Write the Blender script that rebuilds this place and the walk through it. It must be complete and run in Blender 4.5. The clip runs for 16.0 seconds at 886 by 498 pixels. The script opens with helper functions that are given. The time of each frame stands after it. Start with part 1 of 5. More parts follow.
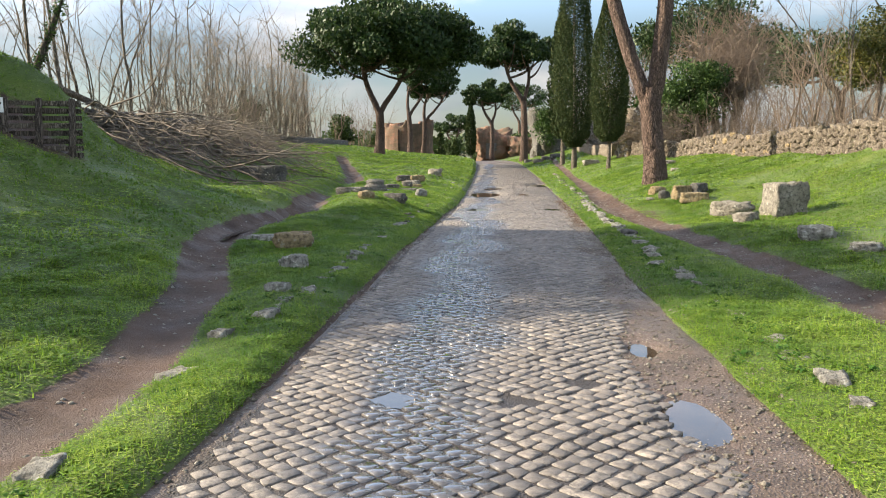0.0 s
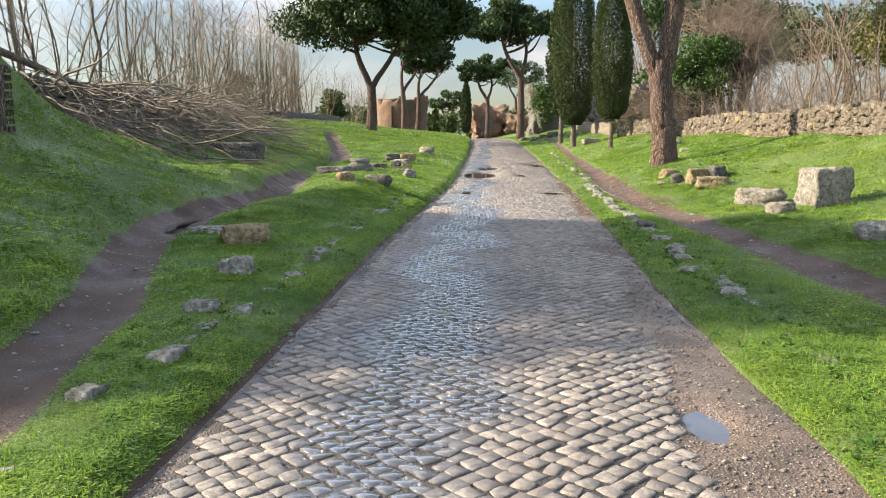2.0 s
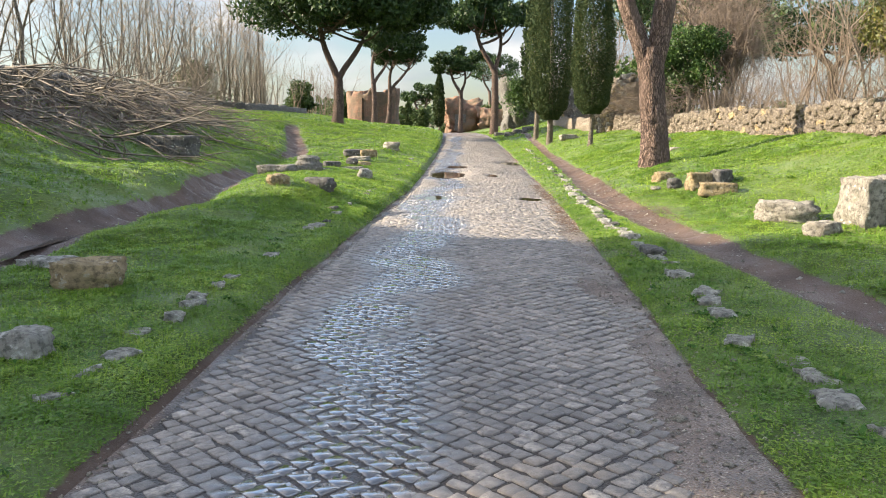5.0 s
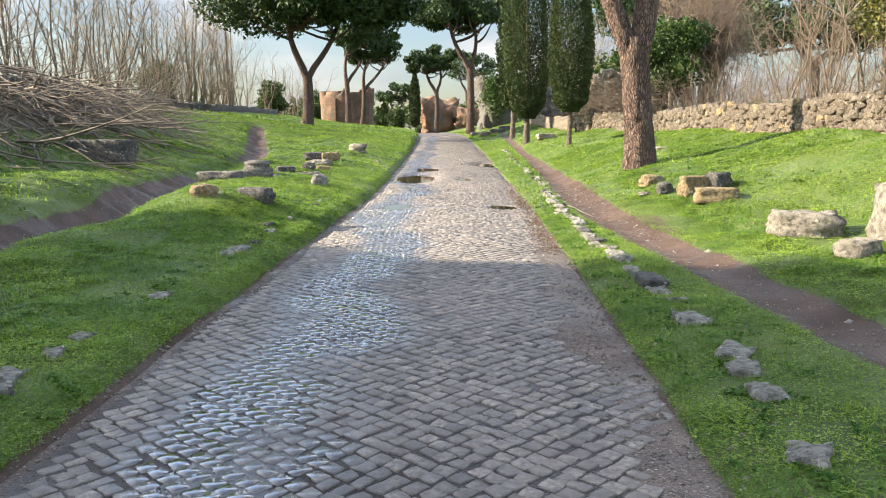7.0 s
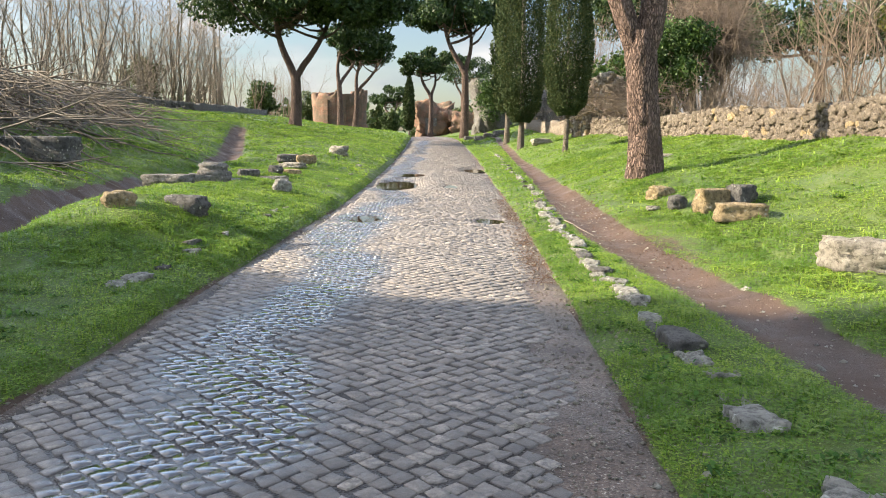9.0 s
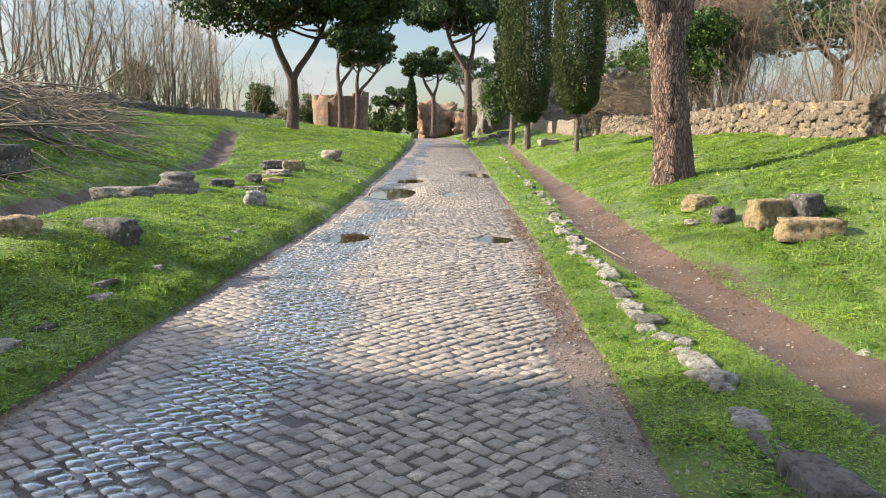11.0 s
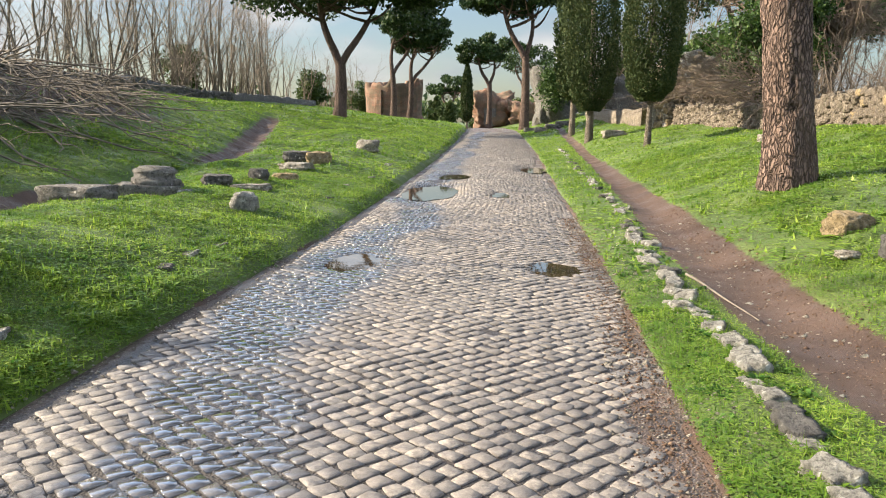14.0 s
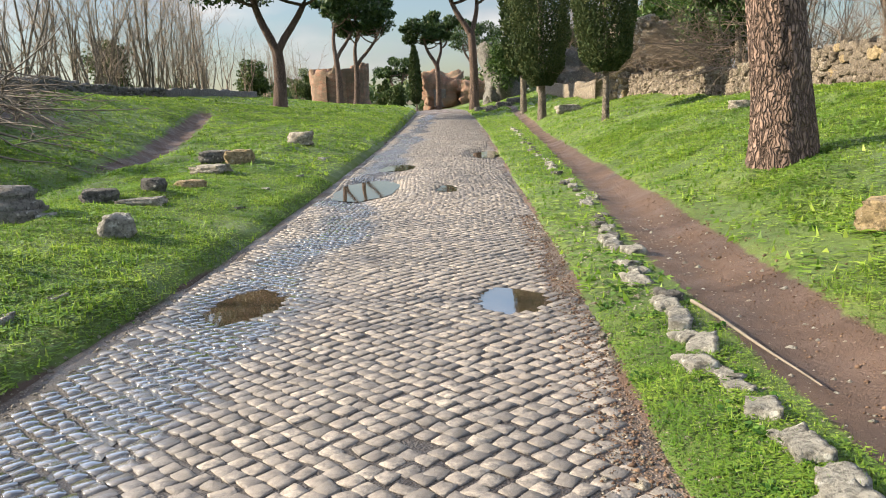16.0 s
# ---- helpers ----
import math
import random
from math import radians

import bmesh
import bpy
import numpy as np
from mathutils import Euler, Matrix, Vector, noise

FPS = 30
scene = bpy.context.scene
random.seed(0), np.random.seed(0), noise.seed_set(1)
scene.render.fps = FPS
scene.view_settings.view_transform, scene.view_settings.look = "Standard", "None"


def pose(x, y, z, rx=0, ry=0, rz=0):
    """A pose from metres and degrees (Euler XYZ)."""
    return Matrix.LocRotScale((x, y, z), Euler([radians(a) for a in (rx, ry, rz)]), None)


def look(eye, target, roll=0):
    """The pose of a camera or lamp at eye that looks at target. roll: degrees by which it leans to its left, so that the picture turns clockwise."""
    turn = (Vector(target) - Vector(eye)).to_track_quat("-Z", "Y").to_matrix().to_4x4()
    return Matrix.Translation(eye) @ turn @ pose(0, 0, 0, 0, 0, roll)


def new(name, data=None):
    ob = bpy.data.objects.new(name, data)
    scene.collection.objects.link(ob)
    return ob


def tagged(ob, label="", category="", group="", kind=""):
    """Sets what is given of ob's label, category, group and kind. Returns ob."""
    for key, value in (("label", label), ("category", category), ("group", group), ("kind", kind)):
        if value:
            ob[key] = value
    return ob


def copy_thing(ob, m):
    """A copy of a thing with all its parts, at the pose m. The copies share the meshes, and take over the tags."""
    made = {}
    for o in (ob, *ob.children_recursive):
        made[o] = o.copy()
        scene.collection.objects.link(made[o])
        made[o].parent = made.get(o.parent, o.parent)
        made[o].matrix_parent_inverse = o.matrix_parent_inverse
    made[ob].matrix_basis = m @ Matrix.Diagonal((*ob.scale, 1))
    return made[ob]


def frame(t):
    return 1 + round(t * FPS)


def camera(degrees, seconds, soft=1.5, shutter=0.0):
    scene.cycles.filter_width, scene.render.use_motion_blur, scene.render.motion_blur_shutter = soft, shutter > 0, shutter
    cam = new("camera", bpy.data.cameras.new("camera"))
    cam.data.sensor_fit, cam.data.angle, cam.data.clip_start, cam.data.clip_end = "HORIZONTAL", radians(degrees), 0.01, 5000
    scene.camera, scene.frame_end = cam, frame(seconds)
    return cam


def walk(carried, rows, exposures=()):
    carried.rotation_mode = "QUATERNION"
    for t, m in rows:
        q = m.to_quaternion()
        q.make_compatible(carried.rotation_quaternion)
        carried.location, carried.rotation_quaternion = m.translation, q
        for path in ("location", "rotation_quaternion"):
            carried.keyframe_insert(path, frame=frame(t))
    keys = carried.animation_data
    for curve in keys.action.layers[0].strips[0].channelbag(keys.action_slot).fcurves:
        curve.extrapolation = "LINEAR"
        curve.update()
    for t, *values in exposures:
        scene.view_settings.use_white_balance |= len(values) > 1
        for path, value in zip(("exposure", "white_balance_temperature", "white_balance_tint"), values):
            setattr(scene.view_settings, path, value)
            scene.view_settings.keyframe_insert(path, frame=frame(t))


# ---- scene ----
cam = camera(59.7, 16.0, soft=1.0)
PATH = [
    (0, (-0.109, 0.495, 1.461), (-0.242, 2.477, 1.229), -0.7),
    (0.5, (-0.15, 0.986, 1.481), (-0.291, 2.966, 1.24), -0.7),
    (1, (-0.105, 1.491, 1.486), (-0.245, 3.471, 1.237), -0.6),
    (1.5, (-0.135, 2.002, 1.46), (-0.268, 3.98, 1.193), -0.4),
    (2, (-0.108, 2.489, 1.476), (-0.227, 4.464, 1.186), -0.2),
    (2.5, (-0.051, 2.956, 1.491), (-0.158, 4.929, 1.181), -0.0),
    (3, (-0.072, 3.468, 1.493), (-0.167, 5.44, 1.174), 0.1),
    (3.5, (0.023, 3.95, 1.499), (-0.066, 5.923, 1.189), 0.2),
    (3.7, (0.039, 4.13, 1.516), (-0.048, 6.104, 1.208), 0.4),
    (5.8, (0.129, 6.138, 1.499), (0.1, 8.114, 1.194), -0.1),
    (6, (0.196, 6.3, 1.504), (0.172, 8.276, 1.197), -0.2),
    (6.5, (0.274, 6.837, 1.495), (0.261, 8.813, 1.188), -0.2),
    (7, (0.359, 7.393, 1.507), (0.359, 9.37, 1.202), -0.2),
    (7.5, (0.467, 7.857, 1.506), (0.474, 9.834, 1.207), 0.0),
    (8, (0.543, 8.452, 1.49), (0.553, 10.431, 1.198), 0.3),
    (8.5, (0.65, 8.958, 1.471), (0.665, 10.936, 1.182), 0.6),
    (9, (0.674, 9.485, 1.447), (0.688, 11.464, 1.153), 0.7),
    (9.2, (0.678, 9.707, 1.452), (0.692, 11.685, 1.156), 0.8),
    (11.3, (0.806, 11.906, 1.46), (0.805, 13.885, 1.173), -0.1),
    (11.5, (0.779, 12.103, 1.455), (0.772, 14.083, 1.174), 0.1),
    (12, (0.823, 12.645, 1.449), (0.801, 14.625, 1.17), 0.2),
    (12.5, (0.865, 13.148, 1.46), (0.805, 15.127, 1.178), 0.3),
    (13, (0.899, 13.698, 1.47), (0.803, 15.674, 1.176), 0.4),
    (13.5, (0.985, 14.207, 1.457), (0.857, 16.18, 1.152), 0.4),
    (14, (0.969, 14.724, 1.44), (0.828, 16.694, 1.123), 0.5),
    (14.5, (1.052, 15.248, 1.458), (0.956, 17.221, 1.142), 0.3),
    (15, (1.056, 15.783, 1.452), (1.013, 17.755, 1.123), -0.1),
    (15.5, (1.086, 16.306, 1.482), (1.059, 18.276, 1.137), -1.3),
    (16, (1.16, 16.802, 1.472), (1.119, 18.768, 1.109), -2.9),
]
walk(cam, [(t, look(e, g, r)) for t, e, g, r in PATH], exposures=[(0.0, 1.6), (3.0, 1.98), (6.5, 2.08), (9.0, 2.0), (12.5, 1.85), (16.0, 1.75)])

# ---- light ----
SUN_EL, SUN_AZ = radians(28.0), radians(-87.0)
world = bpy.data.worlds.new("sky")
scene.world = world
world.use_nodes = True
wn, wl = world.node_tree.nodes, world.node_tree.links
wn.clear()
w_out = wn.new("ShaderNodeOutputWorld")
w_bg = wn.new("ShaderNodeBackground")
w_sky = wn.new("ShaderNodeTexSky")
w_sky.sky_type = "NISHITA"
w_sky.sun_disc = False
w_sky.sun_elevation, w_sky.sun_rotation = SUN_EL, SUN_AZ
w_co = wn.new("ShaderNodeTexCoord")
w_map = wn.new("ShaderNodeMapping")
w_map.inputs["Scale"].default_value = (1.0, 1.0, 2.6)
w_map.inputs["Location"].default_value = (0.35, 0.2, 0.1)
w_n = wn.new("ShaderNodeTexNoise")
w_n.inputs["Scale"].default_value = 2.4
w_n.inputs["Detail"].default_value = 8
w_n.inputs["Roughness"].default_value = 0.55
w_r = wn.new("ShaderNodeValToRGB")
w_r.color_ramp.elements[0].position, w_r.color_ramp.elements[1].position = 0.45, 0.60
w_n2 = wn.new("ShaderNodeTexNoise")
w_n2.inputs["Scale"].default_value = 5.0
w_n2.inputs["Detail"].default_value = 6
w_r2 = wn.new("ShaderNodeValToRGB")
w_r2.color_ramp.elements[0].position, w_r2.color_ramp.elements[1].position = 0.35, 0.65
w_r2.color_ramp.elements[0].color = (2.6, 3.0, 3.9, 1)
w_r2.color_ramp.elements[1].color = (6.7, 6.5, 6.3, 1)
w_mix = wn.new("ShaderNodeMix")
w_mix.data_type = "RGBA"
wl.new(w_co.outputs["Generated"], w_map.inputs["Vector"])
wl.new(w_map.outputs["Vector"], w_n.inputs["Vector"])
wl.new(w_map.outputs["Vector"], w_n2.inputs["Vector"])
wl.new(w_n.outputs["Fac"], w_r.inputs["Fac"])
wl.new(w_n2.outputs["Fac"], w_r2.inputs["Fac"])
wl.new(w_r.outputs["Color"], w_mix.inputs["Factor"])
wl.new(w_sky.outputs["Color"], w_mix.inputs["A"])
wl.new(w_r2.outputs["Color"], w_mix.inputs["B"])
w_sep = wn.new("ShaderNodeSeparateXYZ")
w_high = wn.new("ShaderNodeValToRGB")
# sky gain by elevation: unseen belt brightened for wet reflections, horizon and zenith dimmer
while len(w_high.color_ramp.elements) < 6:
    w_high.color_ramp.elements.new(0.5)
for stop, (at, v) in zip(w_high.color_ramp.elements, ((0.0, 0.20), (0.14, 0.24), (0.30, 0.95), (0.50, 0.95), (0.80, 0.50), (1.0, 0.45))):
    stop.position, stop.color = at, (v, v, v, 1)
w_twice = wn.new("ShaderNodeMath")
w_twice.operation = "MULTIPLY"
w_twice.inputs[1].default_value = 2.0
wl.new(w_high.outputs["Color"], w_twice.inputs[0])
w_scale = wn.new("ShaderNodeVectorMath")
w_scale.operation = "SCALE"
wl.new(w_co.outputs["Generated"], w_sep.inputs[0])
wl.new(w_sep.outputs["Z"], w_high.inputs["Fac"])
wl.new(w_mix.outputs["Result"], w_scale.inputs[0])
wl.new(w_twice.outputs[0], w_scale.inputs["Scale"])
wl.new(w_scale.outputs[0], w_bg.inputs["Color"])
w_bg.inputs["Strength"].default_value = 0.088
wl.new(w_bg.outputs["Background"], w_out.inputs["Surface"])

sun = new("sun", bpy.data.lights.new("sun", "SUN"))
sun.data.energy, sun.data.angle, sun.data.color = 5.0, radians(0.6), (1.0, 0.87, 0.67)
sun_from = Vector((math.sin(SUN_AZ) * math.cos(SUN_EL), math.cos(SUN_AZ) * math.cos(SUN_EL), math.sin(SUN_EL)))
sun.matrix_world = look(sun_from * 60, (0, 0, 0))


# ---- materials ----
class Nodes:
    """A small wrapper to write node materials in few lines."""

    def __init__(self, name):
        self.mat = bpy.data.materials.new(name)
        self.mat.use_nodes = True
        self.t = self.mat.node_tree
        self.t.nodes.clear()
        self.out = self.t.nodes.new("ShaderNodeOutputMaterial")

    def put(self, socket, v):
        if isinstance(v, bpy.types.NodeSocket):
            self.t.links.new(v, socket)
        elif isinstance(v, (tuple, list)) and len(v) == 3 and socket.type == "RGBA":
            socket.default_value = (*v, 1)
        else:
            socket.default_value = v

    def add(self, kind, out=0, **ins):
        n = self.t.nodes.new("ShaderNode" + kind)
        for k, v in ins.items():
            self.put(n.inputs[k.replace("_", " ")], v)
        return n.outputs[out]

    def coords(self, space="Object"):
        return self.t.nodes.new("ShaderNodeTexCoord").outputs[space]

    def noise(self, scale, detail=4, rough=0.55, vec=None, distortion=0.0):
        n = self.t.nodes.new("ShaderNodeTexNoise")
        n.inputs["Scale"].default_value, n.inputs["Detail"].default_value = scale, detail
        n.inputs["Roughness"].default_value, n.inputs["Distortion"].default_value = rough, distortion
        if vec is None:
            vec = self.world()
        self.t.links.new(vec, n.inputs["Vector"])
        return n.outputs["Fac"]

    def world(self):
        return self.t.nodes.new("ShaderNodeNewGeometry").outputs["Position"]

    def voronoi(self, scale, out="Distance", feature="F1", vec=None):
        n = self.t.nodes.new("ShaderNodeTexVoronoi")
        n.feature = feature
        n.inputs["Scale"].default_value = scale
        self.t.links.new(vec if vec is not None else self.world(), n.inputs["Vector"])
        return n.outputs[out]

    def island(self):
        return self.t.nodes.new("ShaderNodeNewGeometry").outputs["Random Per Island"]

    def object_random(self):
        return self.t.nodes.new("ShaderNodeObjectInfo").outputs["Random"]

    def attr(self, name):
        n = self.t.nodes.new("ShaderNodeAttribute")
        n.attribute_name = name
        return n.outputs["Fac"]

    def ramp(self, fac, *stops):
        n = self.t.nodes.new("ShaderNodeValToRGB")
        els = n.color_ramp.elements
        while len(els) < len(stops):
            els.new(0.5)
        for e, (p, c) in zip(els, stops):
            e.position = p
            e.color = (c, c, c, 1) if isinstance(c, (int, float)) else (*c, 1)
        self.t.links.new(fac, n.inputs["Fac"])
        return n.outputs["Color"]

    def mix(self, fac, a, b, mode="MIX"):
        n = self.t.nodes.new("ShaderNodeMix")
        n.data_type, n.blend_type = "RGBA", mode
        self.put(n.inputs[0], fac)
        self.put(n.inputs[6], a)
        self.put(n.inputs[7], b)
        return n.outputs[2]

    def math(self, op, a, b=0.0, clamp=False):
        n = self.t.nodes.new("ShaderNodeMath")
        n.operation, n.use_clamp = op, clamp
        self.put(n.inputs[0], a)
        self.put(n.inputs[1], b)
        return n.outputs[0]

    def bump(self, height, strength=0.5, distance=0.02):
        n = self.t.nodes.new("ShaderNodeBump")
        n.inputs["Strength"].default_value, n.inputs["Distance"].default_value = strength, distance
        self.t.links.new(height, n.inputs["Height"])
        return n.outputs["Normal"]

    def surface(self, color, rough=0.8, normal=None, spec=0.4, **more):
        n = self.t.nodes.new("ShaderNodeBsdfPrincipled")
        self.put(n.inputs["Base Color"], color)
        self.put(n.inputs["Roughness"], rough)
        self.put(n.inputs["Specular IOR Level"], spec)
        if normal is not None:
            self.t.links.new(normal, n.inputs["Normal"])
        for k, v in more.items():
            self.put(n.inputs[k.replace("_", " ")], v)
        self.t.links.new(n.outputs[0], self.out.inputs["Surface"])
        return self.mat

    def leaf(self, color, through_color, rough=0.55, amount=0.35):
        a = self.t.nodes.new("ShaderNodeBsdfPrincipled")
        self.put(a.inputs["Base Color"], color)
        self.put(a.inputs["Roughness"], rough)
        self.put(a.inputs["Specular IOR Level"], 0.25)
        b = self.t.nodes.new("ShaderNodeBsdfTranslucent")
        self.put(b.inputs["Color"], through_color)
        m = self.t.nodes.new("ShaderNodeMixShader")
        m.inputs[0].default_value = amount
        self.t.links.new(a.outputs[0], m.inputs[1])
        self.t.links.new(b.outputs[0], m.inputs[2])
        self.t.links.new(m.outputs[0], self.out.inputs["Surface"])
        return self.mat


def soil_color(n):
    c = n.ramp(n.noise(1.3, 5), (0.3, (0.04, 0.023, 0.016)), (0.7, (0.09, 0.055, 0.038)))
    return n.mix(n.ramp(n.noise(38, 3), (0.66, 0.0), (0.74, 0.8)), c, (0.22, 0.17, 0.13))


def mat_ground():
    n = Nodes("grassy_soil")
    dirt = n.attr("dirt")
    edge = n.math("ADD", dirt, n.math("MULTIPLY", n.math("SUBTRACT", n.noise(5.5, 5, 0.65), 0.5), 0.9))
    mask = n.ramp(edge, (0.42, 0.0), (0.58, 1.0))
    g = n.ramp(n.noise(0.7, 6, 0.65), (0.28, (0.045, 0.075, 0.014)), (0.5, (0.085, 0.13, 0.02)), (0.75, (0.14, 0.17, 0.035)))
    g = n.mix(n.ramp(n.noise(30, 4, 0.7), (0.35, 0.55), (0.65, 0.0)), g, (0.035, 0.055, 0.012))
    bare = n.ramp(n.noise(2.3, 5, 0.7), (0.66, 0.0), (0.76, 0.5))
    g = n.mix(bare, g, (0.16, 0.12, 0.06))
    h = n.math("ADD", n.noise(24, 6, 0.7), n.math("MULTIPLY", n.noise(95, 3, 0.7), 0.5))
    return n.surface(n.mix(mask, g, soil_color(n)), n.ramp(n.noise(2.0, 3), (0.35, 0.55), (0.65, 0.9)), n.bump(h, 0.9, 0.03), 0.35)


def mat_gravel():
    n = Nodes("road_gravel")
    c = n.ramp(n.noise(2.2, 5), (0.3, (0.05, 0.035, 0.026)), (0.7, (0.13, 0.09, 0.066)))
    grain = n.ramp(n.voronoi(75, "Color"), (0.2, 0.35), (0.8, 1.3))
    c = n.mix(0.55, c, n.mix(1.0, c, grain, "MULTIPLY"))
    c = n.mix(n.ramp(n.noise(60, 2), (0.62, 0.0), (0.7, 0.8)), c, (0.38, 0.33, 0.27))
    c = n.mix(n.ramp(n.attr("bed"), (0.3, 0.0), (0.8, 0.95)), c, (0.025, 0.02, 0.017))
    wet = n.ramp(n.noise(0.9, 4), (0.4, 0.35), (0.62, 0.85))
    h = n.math("ADD", n.voronoi(75), n.noise(20, 4))
    return n.surface(c, wet, n.bump(h, 0.7, 0.012), 0.5)


def mat_sett(parts):
    n = Nodes("basalt_sett_part" if parts else "basalt_sett")
    r = n.object_random() if parts else n.island()
    c = n.ramp(r, (0.0, (0.10, 0.09, 0.08)), (0.35, (0.18, 0.158, 0.138)), (0.7, (0.25, 0.217, 0.184)), (1.0, (0.33, 0.285, 0.235)))
    c = n.mix(n.ramp(n.noise(26, 5, 0.7), (0.40, 0.85), (0.60, 0.0)), c, (0.075, 0.068, 0.063))
    c = n.mix(n.ramp(n.noise(5.0, 5, 0.7), (0.42, 0.6), (0.58, 0.0)), c, (0.10, 0.088, 0.08))
    c = n.mix(n.ramp(n.noise(0.55, 4, 0.6), (0.45, 0.0), (0.7, 0.35)), c, (0.24, 0.20, 0.165))
    # water standing on the worn wheel line, drier towards the verges
    sep = n.t.nodes.new("ShaderNodeSeparateXYZ")
    n.t.links.new(n.world(), sep.inputs[0])
    line = n.math("ADD", sep.outputs["X"], n.math("MULTIPLY", n.noise(0.32, 3), 2.2))
    band = n.ramp(n.math("ABSOLUTE", n.math("ADD", line, -0.55)), (0.26, 1.0), (0.66, 0.0))
    soak = n.math("MULTIPLY", band, n.ramp(n.noise(1.6, 4, 0.6), (0.34, 0.45), (0.50, 1.0)))
    rough = n.mix(soak, n.ramp(n.noise(14, 4), (0.35, 0.56), (0.65, 0.82)), (0.07, 0.07, 0.07))
    c = n.mix(n.math("MULTIPLY", soak, 0.8), c, (0.045, 0.046, 0.052))
    h = n.math("ADD", n.math("MULTIPLY", n.noise(22, 5, 0.65), 0.6), n.math("MULTIPLY", n.noise(110, 3, 0.7), 0.45))
    nb = n.t.nodes.new("ShaderNodeBump")
    nb.inputs["Distance"].default_value = 0.012
    n.put(nb.inputs["Strength"], n.mix(soak, (1.0, 1.0, 1.0), (0.1, 0.1, 0.1)))
    n.t.links.new(h, nb.inputs["Height"])
    film = n.ramp(soak, (0.4, 0.0), (0.85, 0.9))
    return n.surface(c, rough, nb.outputs["Normal"], 0.5, Coat_Weight=film, Coat_Roughness=0.04, Coat_IOR=1.6)


def mat_stone(name, dark, light, lichen=(0.55, 0.54, 0.48), lichen_at=0.58, moss=0.5):
    n = Nodes(name)
    oc = n.coords("Object")
    c = n.ramp(n.noise(4, 6, 0.65, oc), (0.3, dark), (0.7, light))
    c = n.mix(n.ramp(n.noise(9, 6, 0.7, oc), (lichen_at, 0.0), (lichen_at + 0.07, 0.85)), c, lichen)
    c = n.mix(n.ramp(n.noise(3.3, 5, 0.7, oc), (0.56, 0.0), (0.66, moss)), c, (0.07, 0.085, 0.03))
    c = n.mix(n.ramp(n.noise(17, 5, 0.75, oc), (0.38, 0.75), (0.52, 0.0)), c, tuple(v * 0.35 for v in dark))
    spots = n.ramp(n.voronoi(11, "Distance", "F1", oc), (0.16, 0.8), (0.24, 0.0))
    c = n.mix(n.math("MULTIPLY", spots, n.ramp(n.noise(2.5, 3, 0.5, oc), (0.48, 0.0), (0.56, 1.0))), c, lichen)
    h = n.math("ADD", n.noise(7, 7, 0.75, oc), n.math("MULTIPLY", n.noise(32, 5, 0.75, oc), 0.55))
    return n.surface(c, 0.88, n.bump(h, 1.0, 0.09), 0.3)


def mat_bark(name, dark, light, vscale=7.0, stretch=0.28):
    n = Nodes(name)
    m = n.t.nodes.new("ShaderNodeMapping")
    m.inputs["Scale"].default_value = (1, 1, stretch)
    oc = n.coords("Object")
    warp = n.t.nodes.new("ShaderNodeTexNoise")
    warp.inputs["Scale"].default_value, warp.inputs["Detail"].default_value = 5.0, 3
    n.t.links.new(oc, warp.inputs["Vector"])
    shift = n.t.nodes.new("ShaderNodeVectorMath")
    shift.operation = "MULTIPLY_ADD"
    n.t.links.new(warp.outputs["Color"], shift.inputs[0])
    shift.inputs[1].default_value = (0.13, 0.13, 0.25)
    n.t.links.new(oc, shift.inputs[2])
    n.t.links.new(shift.outputs[0], m.inputs["Vector"])
    v = m.outputs[0]
    crack = n.ramp(n.voronoi(vscale, "Distance", "DISTANCE_TO_EDGE", v), (0.0, 0.0), (0.22, 1.0))
    c = n.ramp(n.noise(9, 5, 0.65, v), (0.3, dark), (0.7, light))
    c = n.mix(n.math("MULTIPLY", n.math("SUBTRACT", 1.0, crack), 0.92), c, tuple(k * 0.3 for k in dark))
    c = n.mix(n.ramp(n.noise(3.0, 4, 0.6, v), (0.42, 0.0), (0.62, 0.6)), c, tuple(k * 0.6 for k in light))
    h = n.math("ADD", crack, n.math("MULTIPLY", n.noise(40, 4, 0.7, v), 0.35))
    return n.surface(c, 0.9, n.bump(h, 1.0, 0.05), 0.2)


def mat_leaf(name, dark, mid, light, amount=0.3, rough=0.55):
    n = Nodes(name)
    c = n.ramp(n.island(), (0.0, dark), (0.55, mid), (1.0, light))
    c = n.mix(n.ramp(n.noise(0.9, 4), (0.35, 0.6), (0.65, 0.0)), c, dark)
    return n.leaf(c, c, rough, amount)


def mat_grass(name):
    n = Nodes(name)
    c = n.ramp(n.island(), (0.0, (0.085, 0.15, 0.02)), (0.45, (0.17, 0.28, 0.03)), (0.85, (0.26, 0.36, 0.045)), (1.0, (0.34, 0.39, 0.09)))
    c = n.mix(n.ramp(n.noise(0.8, 5, 0.65), (0.38, 0.75), (0.6, 0.0)), c, (0.07, 0.15, 0.02))
    c = n.mix(n.ramp(n.noise(1.7, 5, 0.7), (0.55, 0.0), (0.72, 0.55)), c, (0.23, 0.29, 0.055))
    return n.leaf(c, c, 0.5, 0.45)


